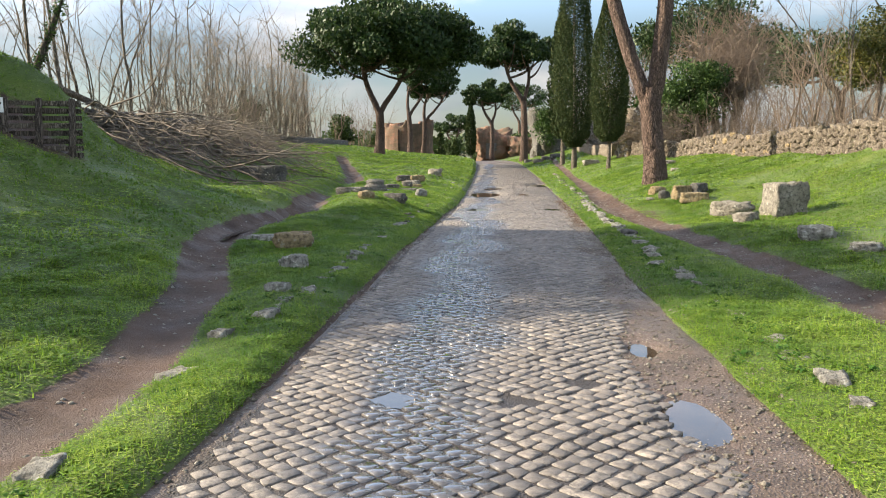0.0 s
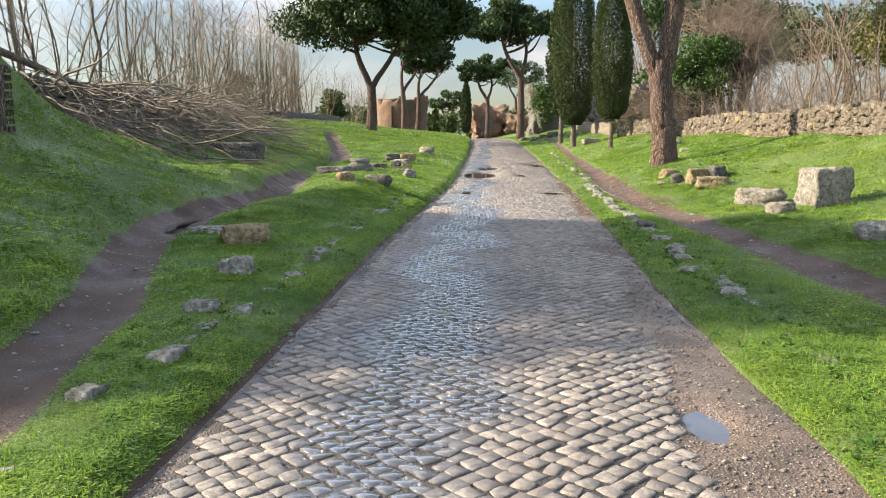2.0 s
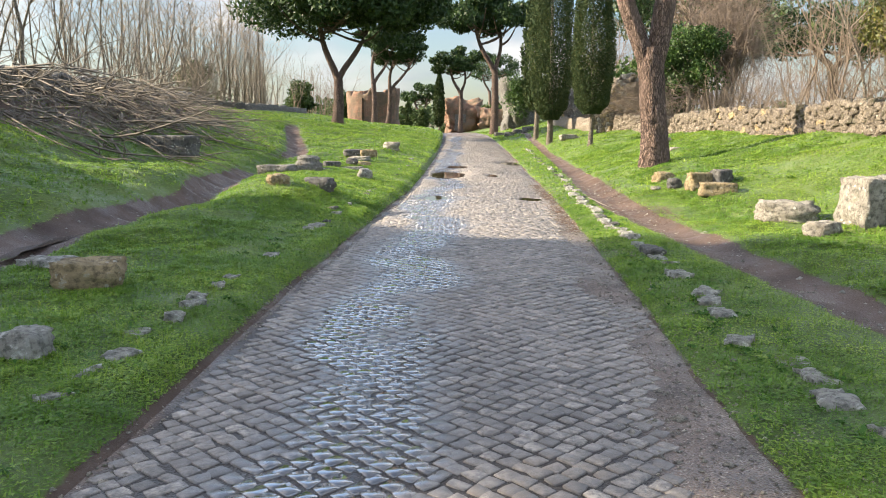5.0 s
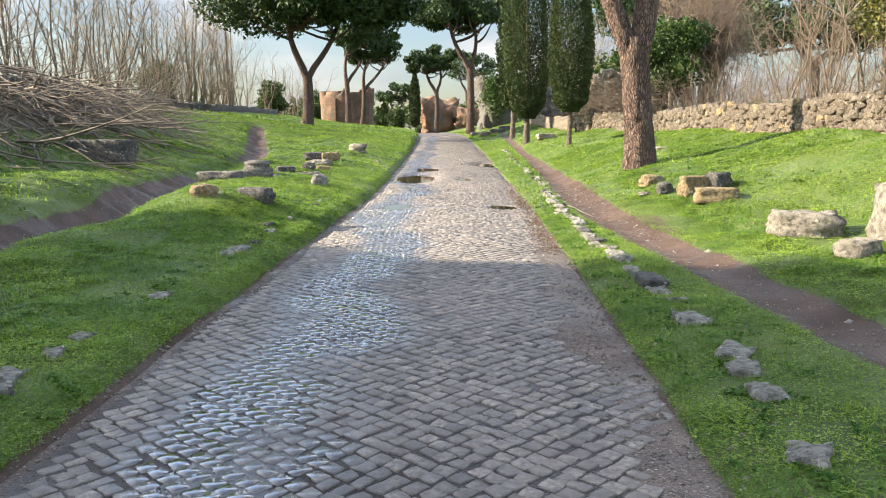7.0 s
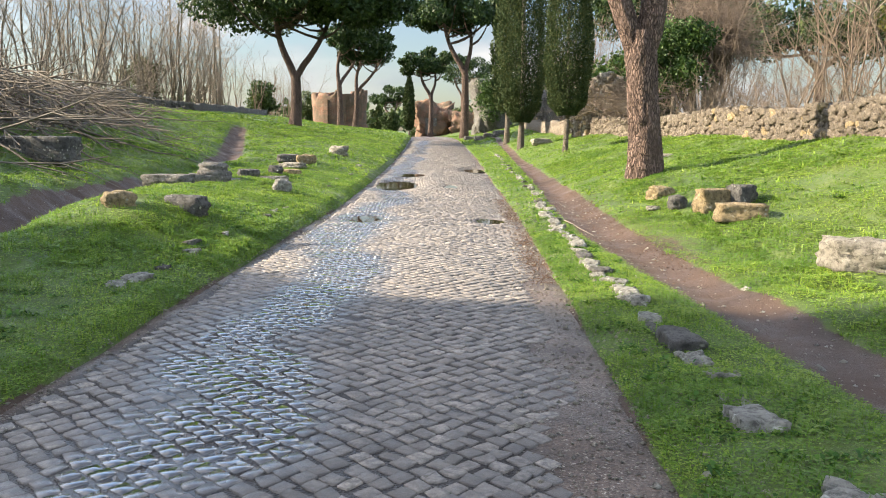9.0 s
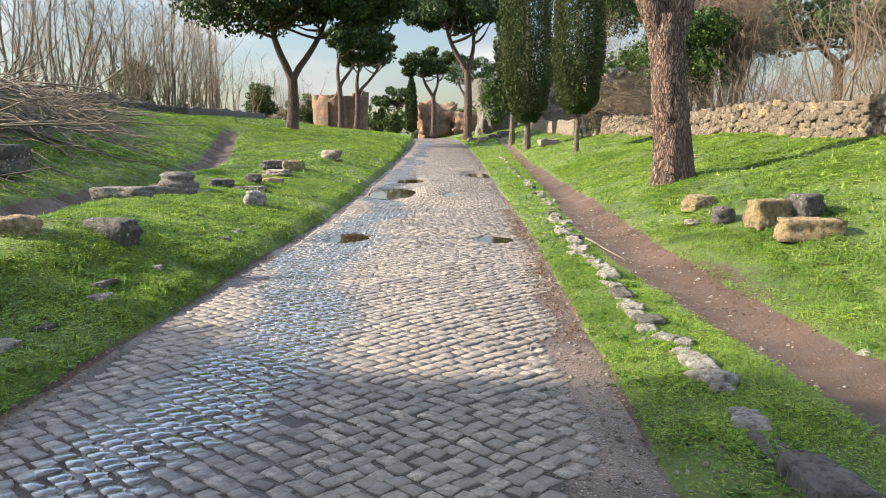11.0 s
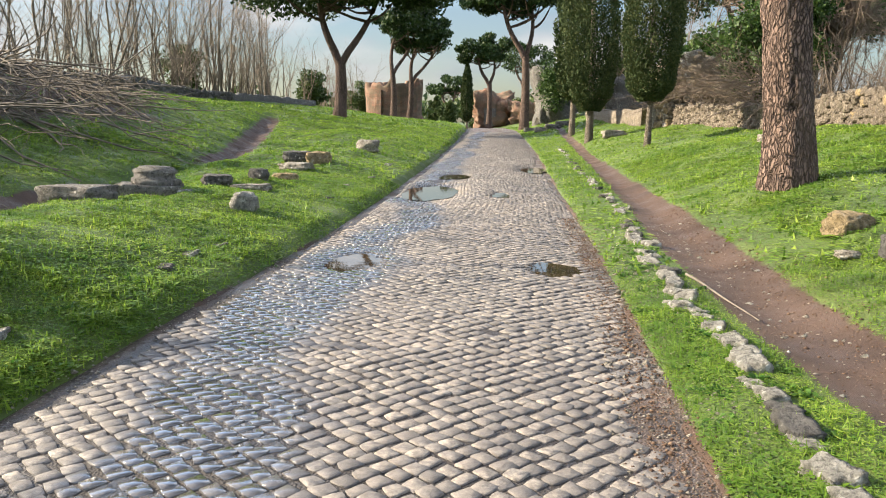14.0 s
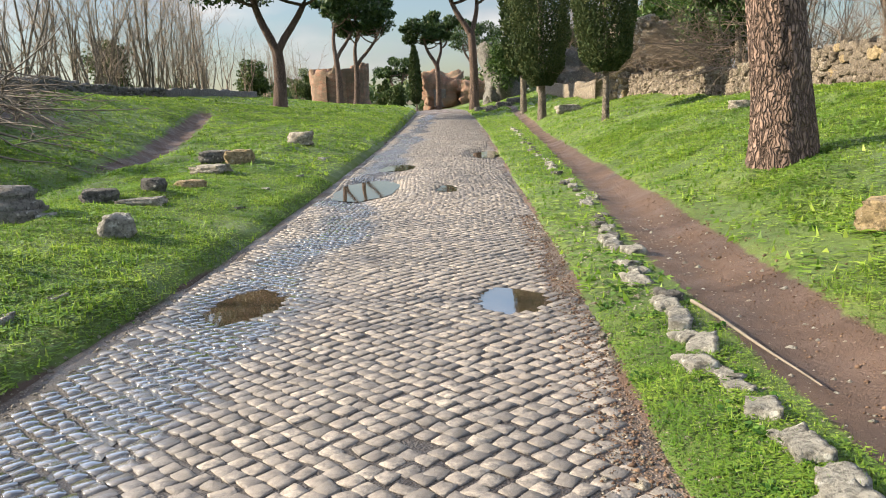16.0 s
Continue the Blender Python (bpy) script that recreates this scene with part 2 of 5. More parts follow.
def mat_brick(name):
    n = Nodes(name)
    b = n.t.nodes.new("ShaderNodeTexBrick")
    b.inputs["Scale"].default_value = 1.0
    b.inputs["Brick Width"].default_value, b.inputs["Row Height"].default_value = 0.5, 0.14
    b.inputs["Mortar Size"].default_value = 0.02
    n.put(b.inputs["Color1"], (0.21, 0.095, 0.06))
    n.put(b.inputs["Color2"], (0.14, 0.07, 0.047))
    n.put(b.inputs["Mortar"], (0.25, 0.19, 0.14))
    m = n.t.nodes.new("ShaderNodeMapping")
    m.inputs["Rotation"].default_value = (radians(90), 0, 0)
    n.t.links.new(n.coords("Object"), m.inputs["Vector"])
    n.t.links.new(m.outputs[0], b.inputs["Vector"])
    c = n.mix(n.ramp(n.noise(1.0, 6, 0.65), (0.40, 0.0), (0.60, 0.85)), b.outputs["Color"], (0.10, 0.08, 0.055))
    return n.surface(c, 0.9, n.bump(n.noise(5, 6, 0.7), 0.9, 0.12), 0.2)


def mat_plain(name, color, rough=0.7, var=0.35, scale=6.0, spec=0.3):
    n = Nodes(name)
    dark = tuple(v * (1 - var) for v in color)
    c = n.ramp(n.noise(scale, 5, 0.65, n.coords("Object")), (0.3, dark), (0.7, color))
    return n.surface(c, rough, n.bump(n.noise(scale * 4, 5, 0.7, n.coords("Object")), 0.5, 0.02), spec)


def mat_water():
    n = Nodes("rain_water")
    c = n.ramp(n.noise(3, 3), (0.35, (0.035, 0.026, 0.018)), (0.7, (0.06, 0.045, 0.03)))
    return n.surface(c, 0.03, n.bump(n.noise(7, 2), 0.03, 0.01), 0.6)


M_GROUND, M_GRAVEL, M_SETT, M_SETT_PART = mat_ground(), mat_gravel(), mat_sett(False), mat_sett(True)
M_KERB = mat_stone("kerb_stone", (0.19, 0.18, 0.155), (0.38, 0.36, 0.31), (0.55, 0.54, 0.49), 0.56, 0.5)
M_ROCK = mat_stone("weathered_marble", (0.18, 0.16, 0.13), (0.40, 0.36, 0.295), (0.52, 0.49, 0.42), 0.60)
M_BASALT = mat_stone("dark_lichened_stone", (0.07, 0.065, 0.06), (0.16, 0.15, 0.135), (0.50, 0.48, 0.40), 0.62, 0.6)
M_TUFF = mat_stone("ochre_tuff", (0.19, 0.145, 0.08), (0.40, 0.30, 0.165), (0.42, 0.39, 0.32), 0.60, 0.5)
M_WALLSTONE = mat_stone("wall_stone", (0.10, 0.08, 0.06), (0.25, 0.205, 0.155), (0.36, 0.33, 0.27), 0.60, 0.4)
M_MORTAR = mat_plain("lime_mortar", (0.15, 0.12, 0.09), 0.95, 0.4, 8)
M_BRICK = mat_brick("old_roman_brick")
M_PINEBARK = mat_bark("pine_bark", (0.08, 0.055, 0.044), (0.27, 0.185, 0.145), 25.0, 0.2)
M_GREYBARK = mat_bark("grey_bark", (0.15, 0.122, 0.095), (0.34, 0.285, 0.22), 30.0, 0.2)
M_TWIG = mat_plain("bare_twigs", (0.25, 0.20, 0.155), 0.85, 0.4, 3)
M_BRUSH = mat_plain("dead_branches", (0.19, 0.16, 0.125), 0.9, 0.5, 4)
M_NEEDLE = mat_leaf("pine_needles", (0.012, 0.028, 0.008), (0.03, 0.06, 0.014), (0.07, 0.10, 0.025), 0.2)
M_CYPRESS = mat_leaf("cypress_foliage", (0.018, 0.034, 0.010), (0.042, 0.062, 0.016), (0.085, 0.09, 0.03), 0.12, 0.85)
M_IVY = mat_leaf("evergreen_leaves", (0.014, 0.035, 0.008), (0.04, 0.08, 0.015), (0.09, 0.14, 0.03), 0.3)
M_GRASS = mat_grass("grass_blades")
M_WEED = mat_leaf("weed_leaves", (0.03, 0.085, 0.012), (0.065, 0.145, 0.02), (0.12, 0.22, 0.035), 0.35)
M_WOOD = mat_bark("rough_timber", (0.07, 0.055, 0.042), (0.22, 0.18, 0.14), 26, 0.05)
M_GREYSTONE = mat_stone("worn_grey_marble", (0.11, 0.10, 0.09), (0.26, 0.24, 0.21), (0.42, 0.40, 0.35), 0.62, 0.4)
M_OLIVE = mat_leaf("yellowing_leaves", (0.035, 0.045, 0.01), (0.10, 0.105, 0.02), (0.20, 0.165, 0.04), 0.25)
M_LITTER = mat_leaf("dry_leaf_litter", (0.06, 0.035, 0.022), (0.12, 0.072, 0.045), (0.20, 0.135, 0.09), 0.1, 0.8)
M_WATER = mat_water()
M_FILM = mat_plain("wet_stone_film", (0.055, 0.052, 0.05), 0.06, 0.3, 9, 0.7)
M_PAPER = mat_plain("white_paper", (0.78, 0.76, 0.70), 0.6, 0.15, 12)
M_BUSH = mat_plain("dry_shrub_twigs", (0.18, 0.135, 0.10), 0.9, 0.45, 5)
M_FARGREEN = mat_leaf("far_tree_leaves", (0.025, 0.045, 0.012), (0.055, 0.085, 0.02), (0.10, 0.125, 0.035), 0.2)


# ---- numbers and meshes ----
rng = np.random.default_rng(7)


def value_noise(x, y, seed=0):
    x, y = np.asarray(x, float), np.asarray(y, float)
    xi, yi = np.floor(x), np.floor(y)
    fx, fy = x - xi, y - yi
    fx, fy = fx * fx * (3 - 2 * fx), fy * fy * (3 - 2 * fy)

    def h(a, b):
        v = np.sin(a * 127.1 + b * 311.7 + seed * 74.7) * 43758.5453
        return v - np.floor(v)
    return (h(xi, yi) * (1 - fx) + h(xi + 1, yi) * fx) * (1 - fy) + (h(xi, yi + 1) * (1 - fx) + h(xi + 1, yi + 1) * fx) * fy


def fractal(x, y, seed=0, octaves=4):
    return sum((value_noise(x * 2 ** o, y * 2 ** o, seed + o) - 0.5) / 2 ** o for o in range(octaves))


def smooth(a, b, v):
    t = np.clip((v - a) / (b - a), 0, 1)
    return t * t * (3 - 2 * t)


def mesh_np(name, verts, faces, mat=None, soft=False):
    """A mesh from arrays; faces is one (n, 3 or 4) array or a list of such."""
    me = bpy.data.meshes.new(name)
    faces = faces if isinstance(faces, list) else [faces]
    faces = [np.asarray(f, np.int32) for f in faces if len(f)]
    loops = np.concatenate([f.ravel() for f in faces])
    sizes = np.concatenate([np.full(len(f), f.shape[1], np.int32) for f in faces])
    me.vertices.add(len(verts))
    me.vertices.foreach_set("co", np.asarray(verts, np.float32).ravel())
    me.loops.add(len(loops))
    me.loops.foreach_set("vertex_index", loops)
    me.polygons.add(len(sizes))
    me.polygons.foreach_set("loop_start", np.concatenate([[0], np.cumsum(sizes)[:-1]]).astype(np.int32))
    me.polygons.foreach_set("loop_total", sizes)
    if soft:
        me.polygons.foreach_set("use_smooth", np.ones(len(sizes), bool))
    me.update(calc_edges=True)
    if mat:
        me.materials.append(mat)
    return me


def part_np(name, verts, faces, mat, parent, label="", soft=False):
    ob = new(name, mesh_np(name, verts, faces, mat, soft))
    ob.parent = parent
    if label:
        tagged(ob, label)
    return ob


def part(name, bm, mat, parent, label="", soft=True):
    me = bpy.data.meshes.new(name)
    bm.to_mesh(me)
    bm.free()
    if soft:
        me.polygons.foreach_set("use_smooth", np.ones(len(me.polygons), bool))
    me.materials.append(mat)
    ob = new(name, me)
    ob.parent = parent
    if label:
        tagged(ob, label)
    return ob


class Soup:
    """Collects quads and triangles for one mesh."""

    def __init__(self):
        self.v, self.q, self.t, self.n = [], [], [], 0

    def add(self, v, q=None, t=None):
        if q is not None and len(q):
            self.q.append(np.asarray(q) + self.n)
        if t is not None and len(t):
            self.t.append(np.asarray(t) + self.n)
        self.v.append(np.asarray(v, float))
        self.n += len(v)

    def tube(self, pts, radii, sides=6, cap=True):
        pts = np.asarray(pts, float)
        radii = np.asarray(radii, float)
        d = np.gradient(pts, axis=0)
        d /= np.linalg.norm(d, axis=1)[:, None] + 1e-9
        ref = np.where(np.abs(d[:, 2:3]) > 0.9, np.array([[1.0, 0, 0]]), np.array([[0, 0, 1.0]]))
        a = np.cross(d, ref)
        a /= np.linalg.norm(a, axis=1)[:, None] + 1e-9
        b = np.cross(d, a)
        ang = np.arange(sides) * 2 * np.pi / sides
        ring = a[:, None] * np.cos(ang)[None, :, None] + b[:, None] * np.sin(ang)[None, :, None]
        v = (pts[:, None] + ring * radii[:, None, None]).reshape(-1, 3)
        k = len(pts)
        i, j = np.meshgrid(np.arange(k - 1), np.arange(sides), indexing="ij")
        j2 = (j + 1) % sides
        q = np.stack([i * sides + j, i * sides + j2, (i + 1) * sides + j2, (i + 1) * sides + j], -1).reshape(-1, 4)
        self.add(v, q)

    def arrays(self):
        f = []
        if self.q:
            f.append(np.concatenate(self.q))
        if self.t:
            f.append(np.concatenate(self.t))
        return np.concatenate(self.v), f


# ---- the lie of the land ----
def road_left(y):
    return np.interp(y, [0, 4, 5.4, 13, 16, 20.6, 22, 24.4, 29, 40, 60, 90, 120, 170], [-1.68, -1.67, -1.60, -1.60, -1.50, -1.40, -1.35, -1.27, -1.22, -1.22, -1.5, -2.2, -4.0, -11.0])


def road_right(y):
    return np.interp(y, [0, 5, 10, 12, 16, 20, 24, 47, 90, 120, 170], [1.42, 1.44, 1.48, 1.62, 1.80, 1.96, 2.12, 2.5, 2.5, 1.4, -5.0])


def sett_right(y):
    return np.interp(y, [0, 5, 7, 9.5, 11.5, 12.8, 14.7, 17.3, 19.6, 21.2, 28, 35, 60], [0.93, 0.90, 0.97, 1.12, 1.42, 1.24, 1.45, 1.66, 1.84, 1.96, 2.1, 2.2, 2.4])


def path_right(y):
    return np.interp(y, [0, 6, 10, 17, 20, 23, 30, 50, 71, 100], [3.7, 3.4, 3.35, 3.15, 3.08, 3.18, 3.6, 4.4, 5.2, 5.8])


def path_left(y):
    return np.interp(y, [-8, 0, 4, 5.5, 8.5, 11.5, 13.5, 16, 19.8, 24, 30, 36, 42.5, 49.6, 60],
                     [-3.0, -2.9, -2.62, -2.62, -3.25, -4.35, -4.75, -4.75, -4.75, -5.8, -6.2, -6.5, -8.0, -9.7, -12.0])


def rise(y):
    """The road climbs gently towards the bend."""
    return np.interp(y, [24, 31, 38, 50, 65, 85, 110, 1500], [0, 0.06, 0.16, 0.36, 0.66, 0.95, 1.1, 1.1])


def height(x, y):
    x, y = np.broadcast_arrays(np.asarray(x, float), np.asarray(y, float))
    s = road_left(y) - x
    d = x - road_right(y)
    near = np.interp(s, [0, 0.2, 0.6, 1.2, 2.0, 3.0, 4.2, 5.7, 6.6, 8, 11, 14, 30, 80], [-0.02, 0.07, 0.11, 0.18, 0.24, 0.34, 0.62, 1.05, 1.5, 2.1, 2.8, 3.3, 4.0, 4.5])
    mid = np.interp(s, [0, 0.25, 1, 2.2, 4, 6.5, 8, 10.6, 14, 30, 80], [-0.02, 0.12, 0.26, 0.44, 0.28, 0.66, 1.2, 2.45, 3.1, 3.8, 4.5])
    far = np.interp(s, [0, 0.25, 1.8, 4, 6, 8.4, 10, 11.6, 14, 30, 80], [-0.02, 0.16, 0.58, 0.48, 0.66, 1.12, 1.6, 2.2, 2.6, 3.4, 4.5])
    end = np.interp(s, [0, 0.3, 2, 9, 12, 16, 30, 80], [-0.02, 0.3, 0.65, 1.25, 1.7, 2.3, 3.0, 3.6])
    a, b, c = smooth(14, 25, y), smooth(28, 40, y), smooth(44, 66, y)
    left = ((near * (1 - a) + mid * a) * (1 - b) + far * b) * (1 - c) + end * c
    # mounds and the hollow of the trodden path
    left += 0.32 * np.exp(-((x + 3.05) / 0.9) ** 2 - ((y - 19.4) / 1.9) ** 2)
    left += 0.22 * np.exp(-((x + 5.9) / 0.8) ** 2 - ((y - 20.6) / 2.2) ** 2)
    left += 0.34 * np.exp(-((x + 5.4) / 1.3) ** 2 - ((y - 45) / 3.6) ** 2)
    left += 0.45 * np.exp(-((x + 11.5) / 1.8) ** 2 - ((y - 36) / 3.0) ** 2)
    left += 0.8 * np.exp(-((x + 10.1) / 1.2) ** 2 - ((y - 17.2) / 1.2) ** 2)
    left += 1.3 * np.exp(-((x + 11.8) / 2.0) ** 2 - ((y - 17.2) / 2.2) ** 2)
    left -= np.interp(y, [0, 10, 20, 30, 45], [0.12, 0.15, 0.36, 0.25, 0.28]) * np.exp(-((x - path_left(y)) / 0.5) ** 2) * smooth(60, 48, y)
    dd = [0, 0.2, 0.45, 0.9, 1.3, 2.0, 2.9, 4.2, 5.2, 6.6, 7.0, 7.35, 9, 30, 80]
    r_near = np.interp(d, dd, [-0.02, 0.035, 0.06, 0.08, 0.09, 0.10, 0.20, 0.34, 0.62, 1.30, 1.45, 1.75, 1.9, 2.6, 3.0])
    r_far = np.interp(d, dd, [-0.02, 0.035, 0.06, 0.09, 0.13, 0.28, 0.58, 0.86, 1.06, 1.42, 1.5, 1.75, 1.9, 2.6, 3.0])
    r_w = smooth(16.5, 25.5, y)
    right = r_near * (1 - r_w) + r_far * r_w
    right -= 0.09 * np.exp(-((x - path_right(y)) / 0.32) ** 2)
    z = np.where(s > 0, left, np.where(d > 0, right, -0.16)) + rise(y)
    rough_amp = smooth(0.3, 2.5, np.maximum(s, d))
    z = z + rough_amp * (0.16 * fractal(x * 0.45, y * 0.45, 3) + 0.07 * fractal(x * 2.2, y * 2.2, 9))
    return z


def dirt_amount(x, y):
    wl_ = np.interp(y, [0, 7, 12, 16, 22, 40], [0.30, 0.28, 0.34, 0.40, 0.50, 0.42])
    dl = np.abs(x - path_left(y)) / wl_
    dr = np.abs(x - path_right(y)) / np.interp(y, [0, 5, 9, 14, 24, 40, 70], [0.7, 0.5, 0.30, 0.30, 0.36, 0.2, 0.18])
    v = np.maximum(smooth(1.5, 0.6, dl) * np.maximum(smooth(58, 52, y) * smooth(31, 36, y), smooth(30, 26.5, y)), smooth(1.5, 0.6, dr))
    v = np.maximum(v, 0.9 * smooth(1.3, 0.4, np.hypot((x - 3.4) / 0.7, (y - 19.0) / 1.6)) * 0.6)
    s, d = road_left(y) - x, x - road_right(y)
    # more soil colour under the fallen branches and on the banked earth
    v = np.maximum(v, 0.62 * smooth(1.2, 0.6, np.abs((x + 11.3) / 1.9)) * smooth(19, 23, y) * smooth(44, 38, y))
    v = np.maximum(v, 1.0 * np.exp(-((x + 9.9) / 1.9) ** 2 - ((y - 15.2) / 0.9) ** 2))
    return np.maximum(v, np.where(d > 0, smooth(0.07, 0.0, d), smooth(0.05, 0.0, s)))


def road_dip(x, y):
    """Shallow hollows in which rain stands."""
    z = np.zeros_like(np.asarray(x, float) + np.asarray(y, float))
    for px, py, rx, ry, dep in PUDDLES:
        z = z - dep * np.exp(-(((x - px) / rx) ** 2 + ((y - py) / ry) ** 2) ** 1.5)
    return z


PUDDLES = [(1.0, 4.75, 0.19, 0.42, 0.05), (1.02, 6.4, 0.12, 0.26, 0.05), (-0.55, 22.7, 0.28, 0.5, 0.055), (1.54, 22.6, 0.24, 0.4, 0.055),
           (-0.42, 31.0, 0.55, 1.7, 0.10), (-0.15, 35.0, 0.36, 0.9, 0.06), (2.0, 38.3, 0.42, 1.5, 0.09), (1.0, 30.4, 0.16, 0.5, 0.04), (-0.7, 5.1, 0.16, 0.2, 0.02)]


FILMS = [(-0.68, 12.2, 0.34, 1.0), (-0.78, 13.8, 0.24, 0.7), (-0.8, 15.3, 0.2, 0.7), (-0.55, 17.0, 0.2, 0.7), (-0.62, 20.6, 0.14, 0.8), (-0.78, 5.3, 0.12, 0.25), (-0.9, 7.7, 0.2, 0.4), (-0.6, 10.2, 0.2, 0.7)]


def road_height(x, y):
    crown = 0.035 * (1 - ((x - 0.2) / 1.9) ** 2)
    return crown - 0.03 + rise(y) + road_dip(x, y) + 0.018 * fractal(np.asarray(x) * 1.1, np.asarray(y) * 1.1, 21, 3)


def ground_z(x, y):
    return float(height(x, y))


# ---- ground, road, setts, water ----
def spaced(stops):
    out = [np.arange(a, b, s) for a, b, s in stops]
    return np.concatenate(out + [np.array([stops[-1][1]])])


def grid_faces(nx, ny):
    i, j = np.meshgrid(np.arange(nx - 1), np.arange(ny - 1), indexing="ij")
    return np.stack([i * ny + j, (i + 1) * ny + j, (i + 1) * ny + j + 1, i * ny + j + 1], -1).reshape(-1, 4)


def build_ground():
    xs = spaced([(-1200, -100, 110), (-100, -30, 7), (-30, -14, 1.0), (-14, -7, 0.28), (-7, 5.5, 0.1), (5.5, 10, 0.25), (10, 30, 1.5), (30, 100, 7), (100, 1200, 110)])
    ys = spaced([(-300, -20, 40), (-20, 0, 1.0), (0, 30, 0.15), (30, 60, 0.3), (60, 120, 1.2), (120, 300, 12), (300, 1500, 120)])
    gx, gy = np.meshgrid(xs, ys, indexing="ij")
    gz = height(gx, gy)
    me = mesh_np("ground", np.stack([gx, gy, gz], -1).reshape(-1, 3), grid_faces(len(xs), len(ys)), M_GROUND, True)
    at = me.attributes.new("dirt", "FLOAT", "POINT")
    at.data.foreach_set("value", dirt_amount(gx, gy).astype(np.float32).ravel())
    tagged(new("ground", me), "uneven green grassy verges with trodden brown dirt paths", "ground", kind="structure")


def build_road():
    ys = spaced([(-20, 0, 0.8), (0, 48, 0.12), (48, 82, 0.3), (82, 170, 1.5)])
    us = np.linspace(0, 1, 46)
    gy, gu = np.meshgrid(ys, us, indexing="ij")
    gx = road_left(gy) - 0.22 + (road_right(gy) - road_left(gy) + 0.42) * gu
    gz = road_height(gx, gy) - 0.003 + 0.003 * fractal(gx * 6, gy * 6, 33, 3)
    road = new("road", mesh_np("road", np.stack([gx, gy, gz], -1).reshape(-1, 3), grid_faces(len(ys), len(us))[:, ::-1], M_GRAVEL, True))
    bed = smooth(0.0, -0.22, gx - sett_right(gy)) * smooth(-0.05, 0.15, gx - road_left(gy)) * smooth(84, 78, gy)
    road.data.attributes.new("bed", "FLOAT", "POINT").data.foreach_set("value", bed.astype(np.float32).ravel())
    return tagged(road, "ancient basalt-paved road with gravelly edges, wet after rain", "road", kind="structure")


def sett_shape(half, k):
    """A worn squarish stone: domed top ring, shoulder ring and skirt."""
    r = np.random.default_rng(100 + k)
    ang = np.radians([0, 90, 180, 270]) + np.radians(45) + r.normal(0, 0.16, 4)
    corners = np.stack([np.cos(ang), np.sin(ang)], -1) * (half * 1.414 * r.uniform(0.9, 1.06, 4))[:, None]
    mids = (corners + np.roll(corners, -1, 0)) / 2 * r.uniform(0.95, 1.03, 4)[:, None]
    ring = np.empty((8, 2))
    ring[0::2], ring[1::2] = corners * 0.935, mids
    v = [np.c_[ring * 0.955, 0.003 + r.normal(0, 0.0006, 8)], np.c_[ring, 0.0 + r.normal(0, 0.001, 8)], np.c_[ring * 1.01, np.full(8, -0.04)], [[r.normal(0, 0.008), r.normal(0, 0.008), 0.003 + r.normal(0, 0.0008)]]]
    v = np.concatenate(v)
    i = np.arange(8)
    i2 = (i + 1) % 8
    q = np.concatenate([np.stack([i + 8, i2 + 8, i2, i], -1), np.stack([i + 16, i2 + 16, i2 + 8, i + 8], -1)])
    t = np.stack([i, i2, np.full(8, 24)], -1)
    return v, q, t


def far_sett_shape(half, k):
    r = np.random.default_rng(300 + k)
    ang = np.radians([45, 135, 225, 315]) + r.normal(0, 0.12, 4)
    ring = np.stack([np.cos(ang), np.sin(ang)], -1) * (half * 1.38 * r.uniform(0.92, 1.05, 4))[:, None]
    v = np.concatenate([np.c_[ring * 0.9, 0.003 + r.normal(0, 0.002, 4)], np.c_[ring, np.full(4, -0.02)], [[0, 0, 0.003]]])
    i = np.arange(4)
    i2 = (i + 1) % 4
    return v, np.stack([i + 4, i2 + 4, i2, i], -1), np.stack([i, i2, np.full(4, 8)], -1)


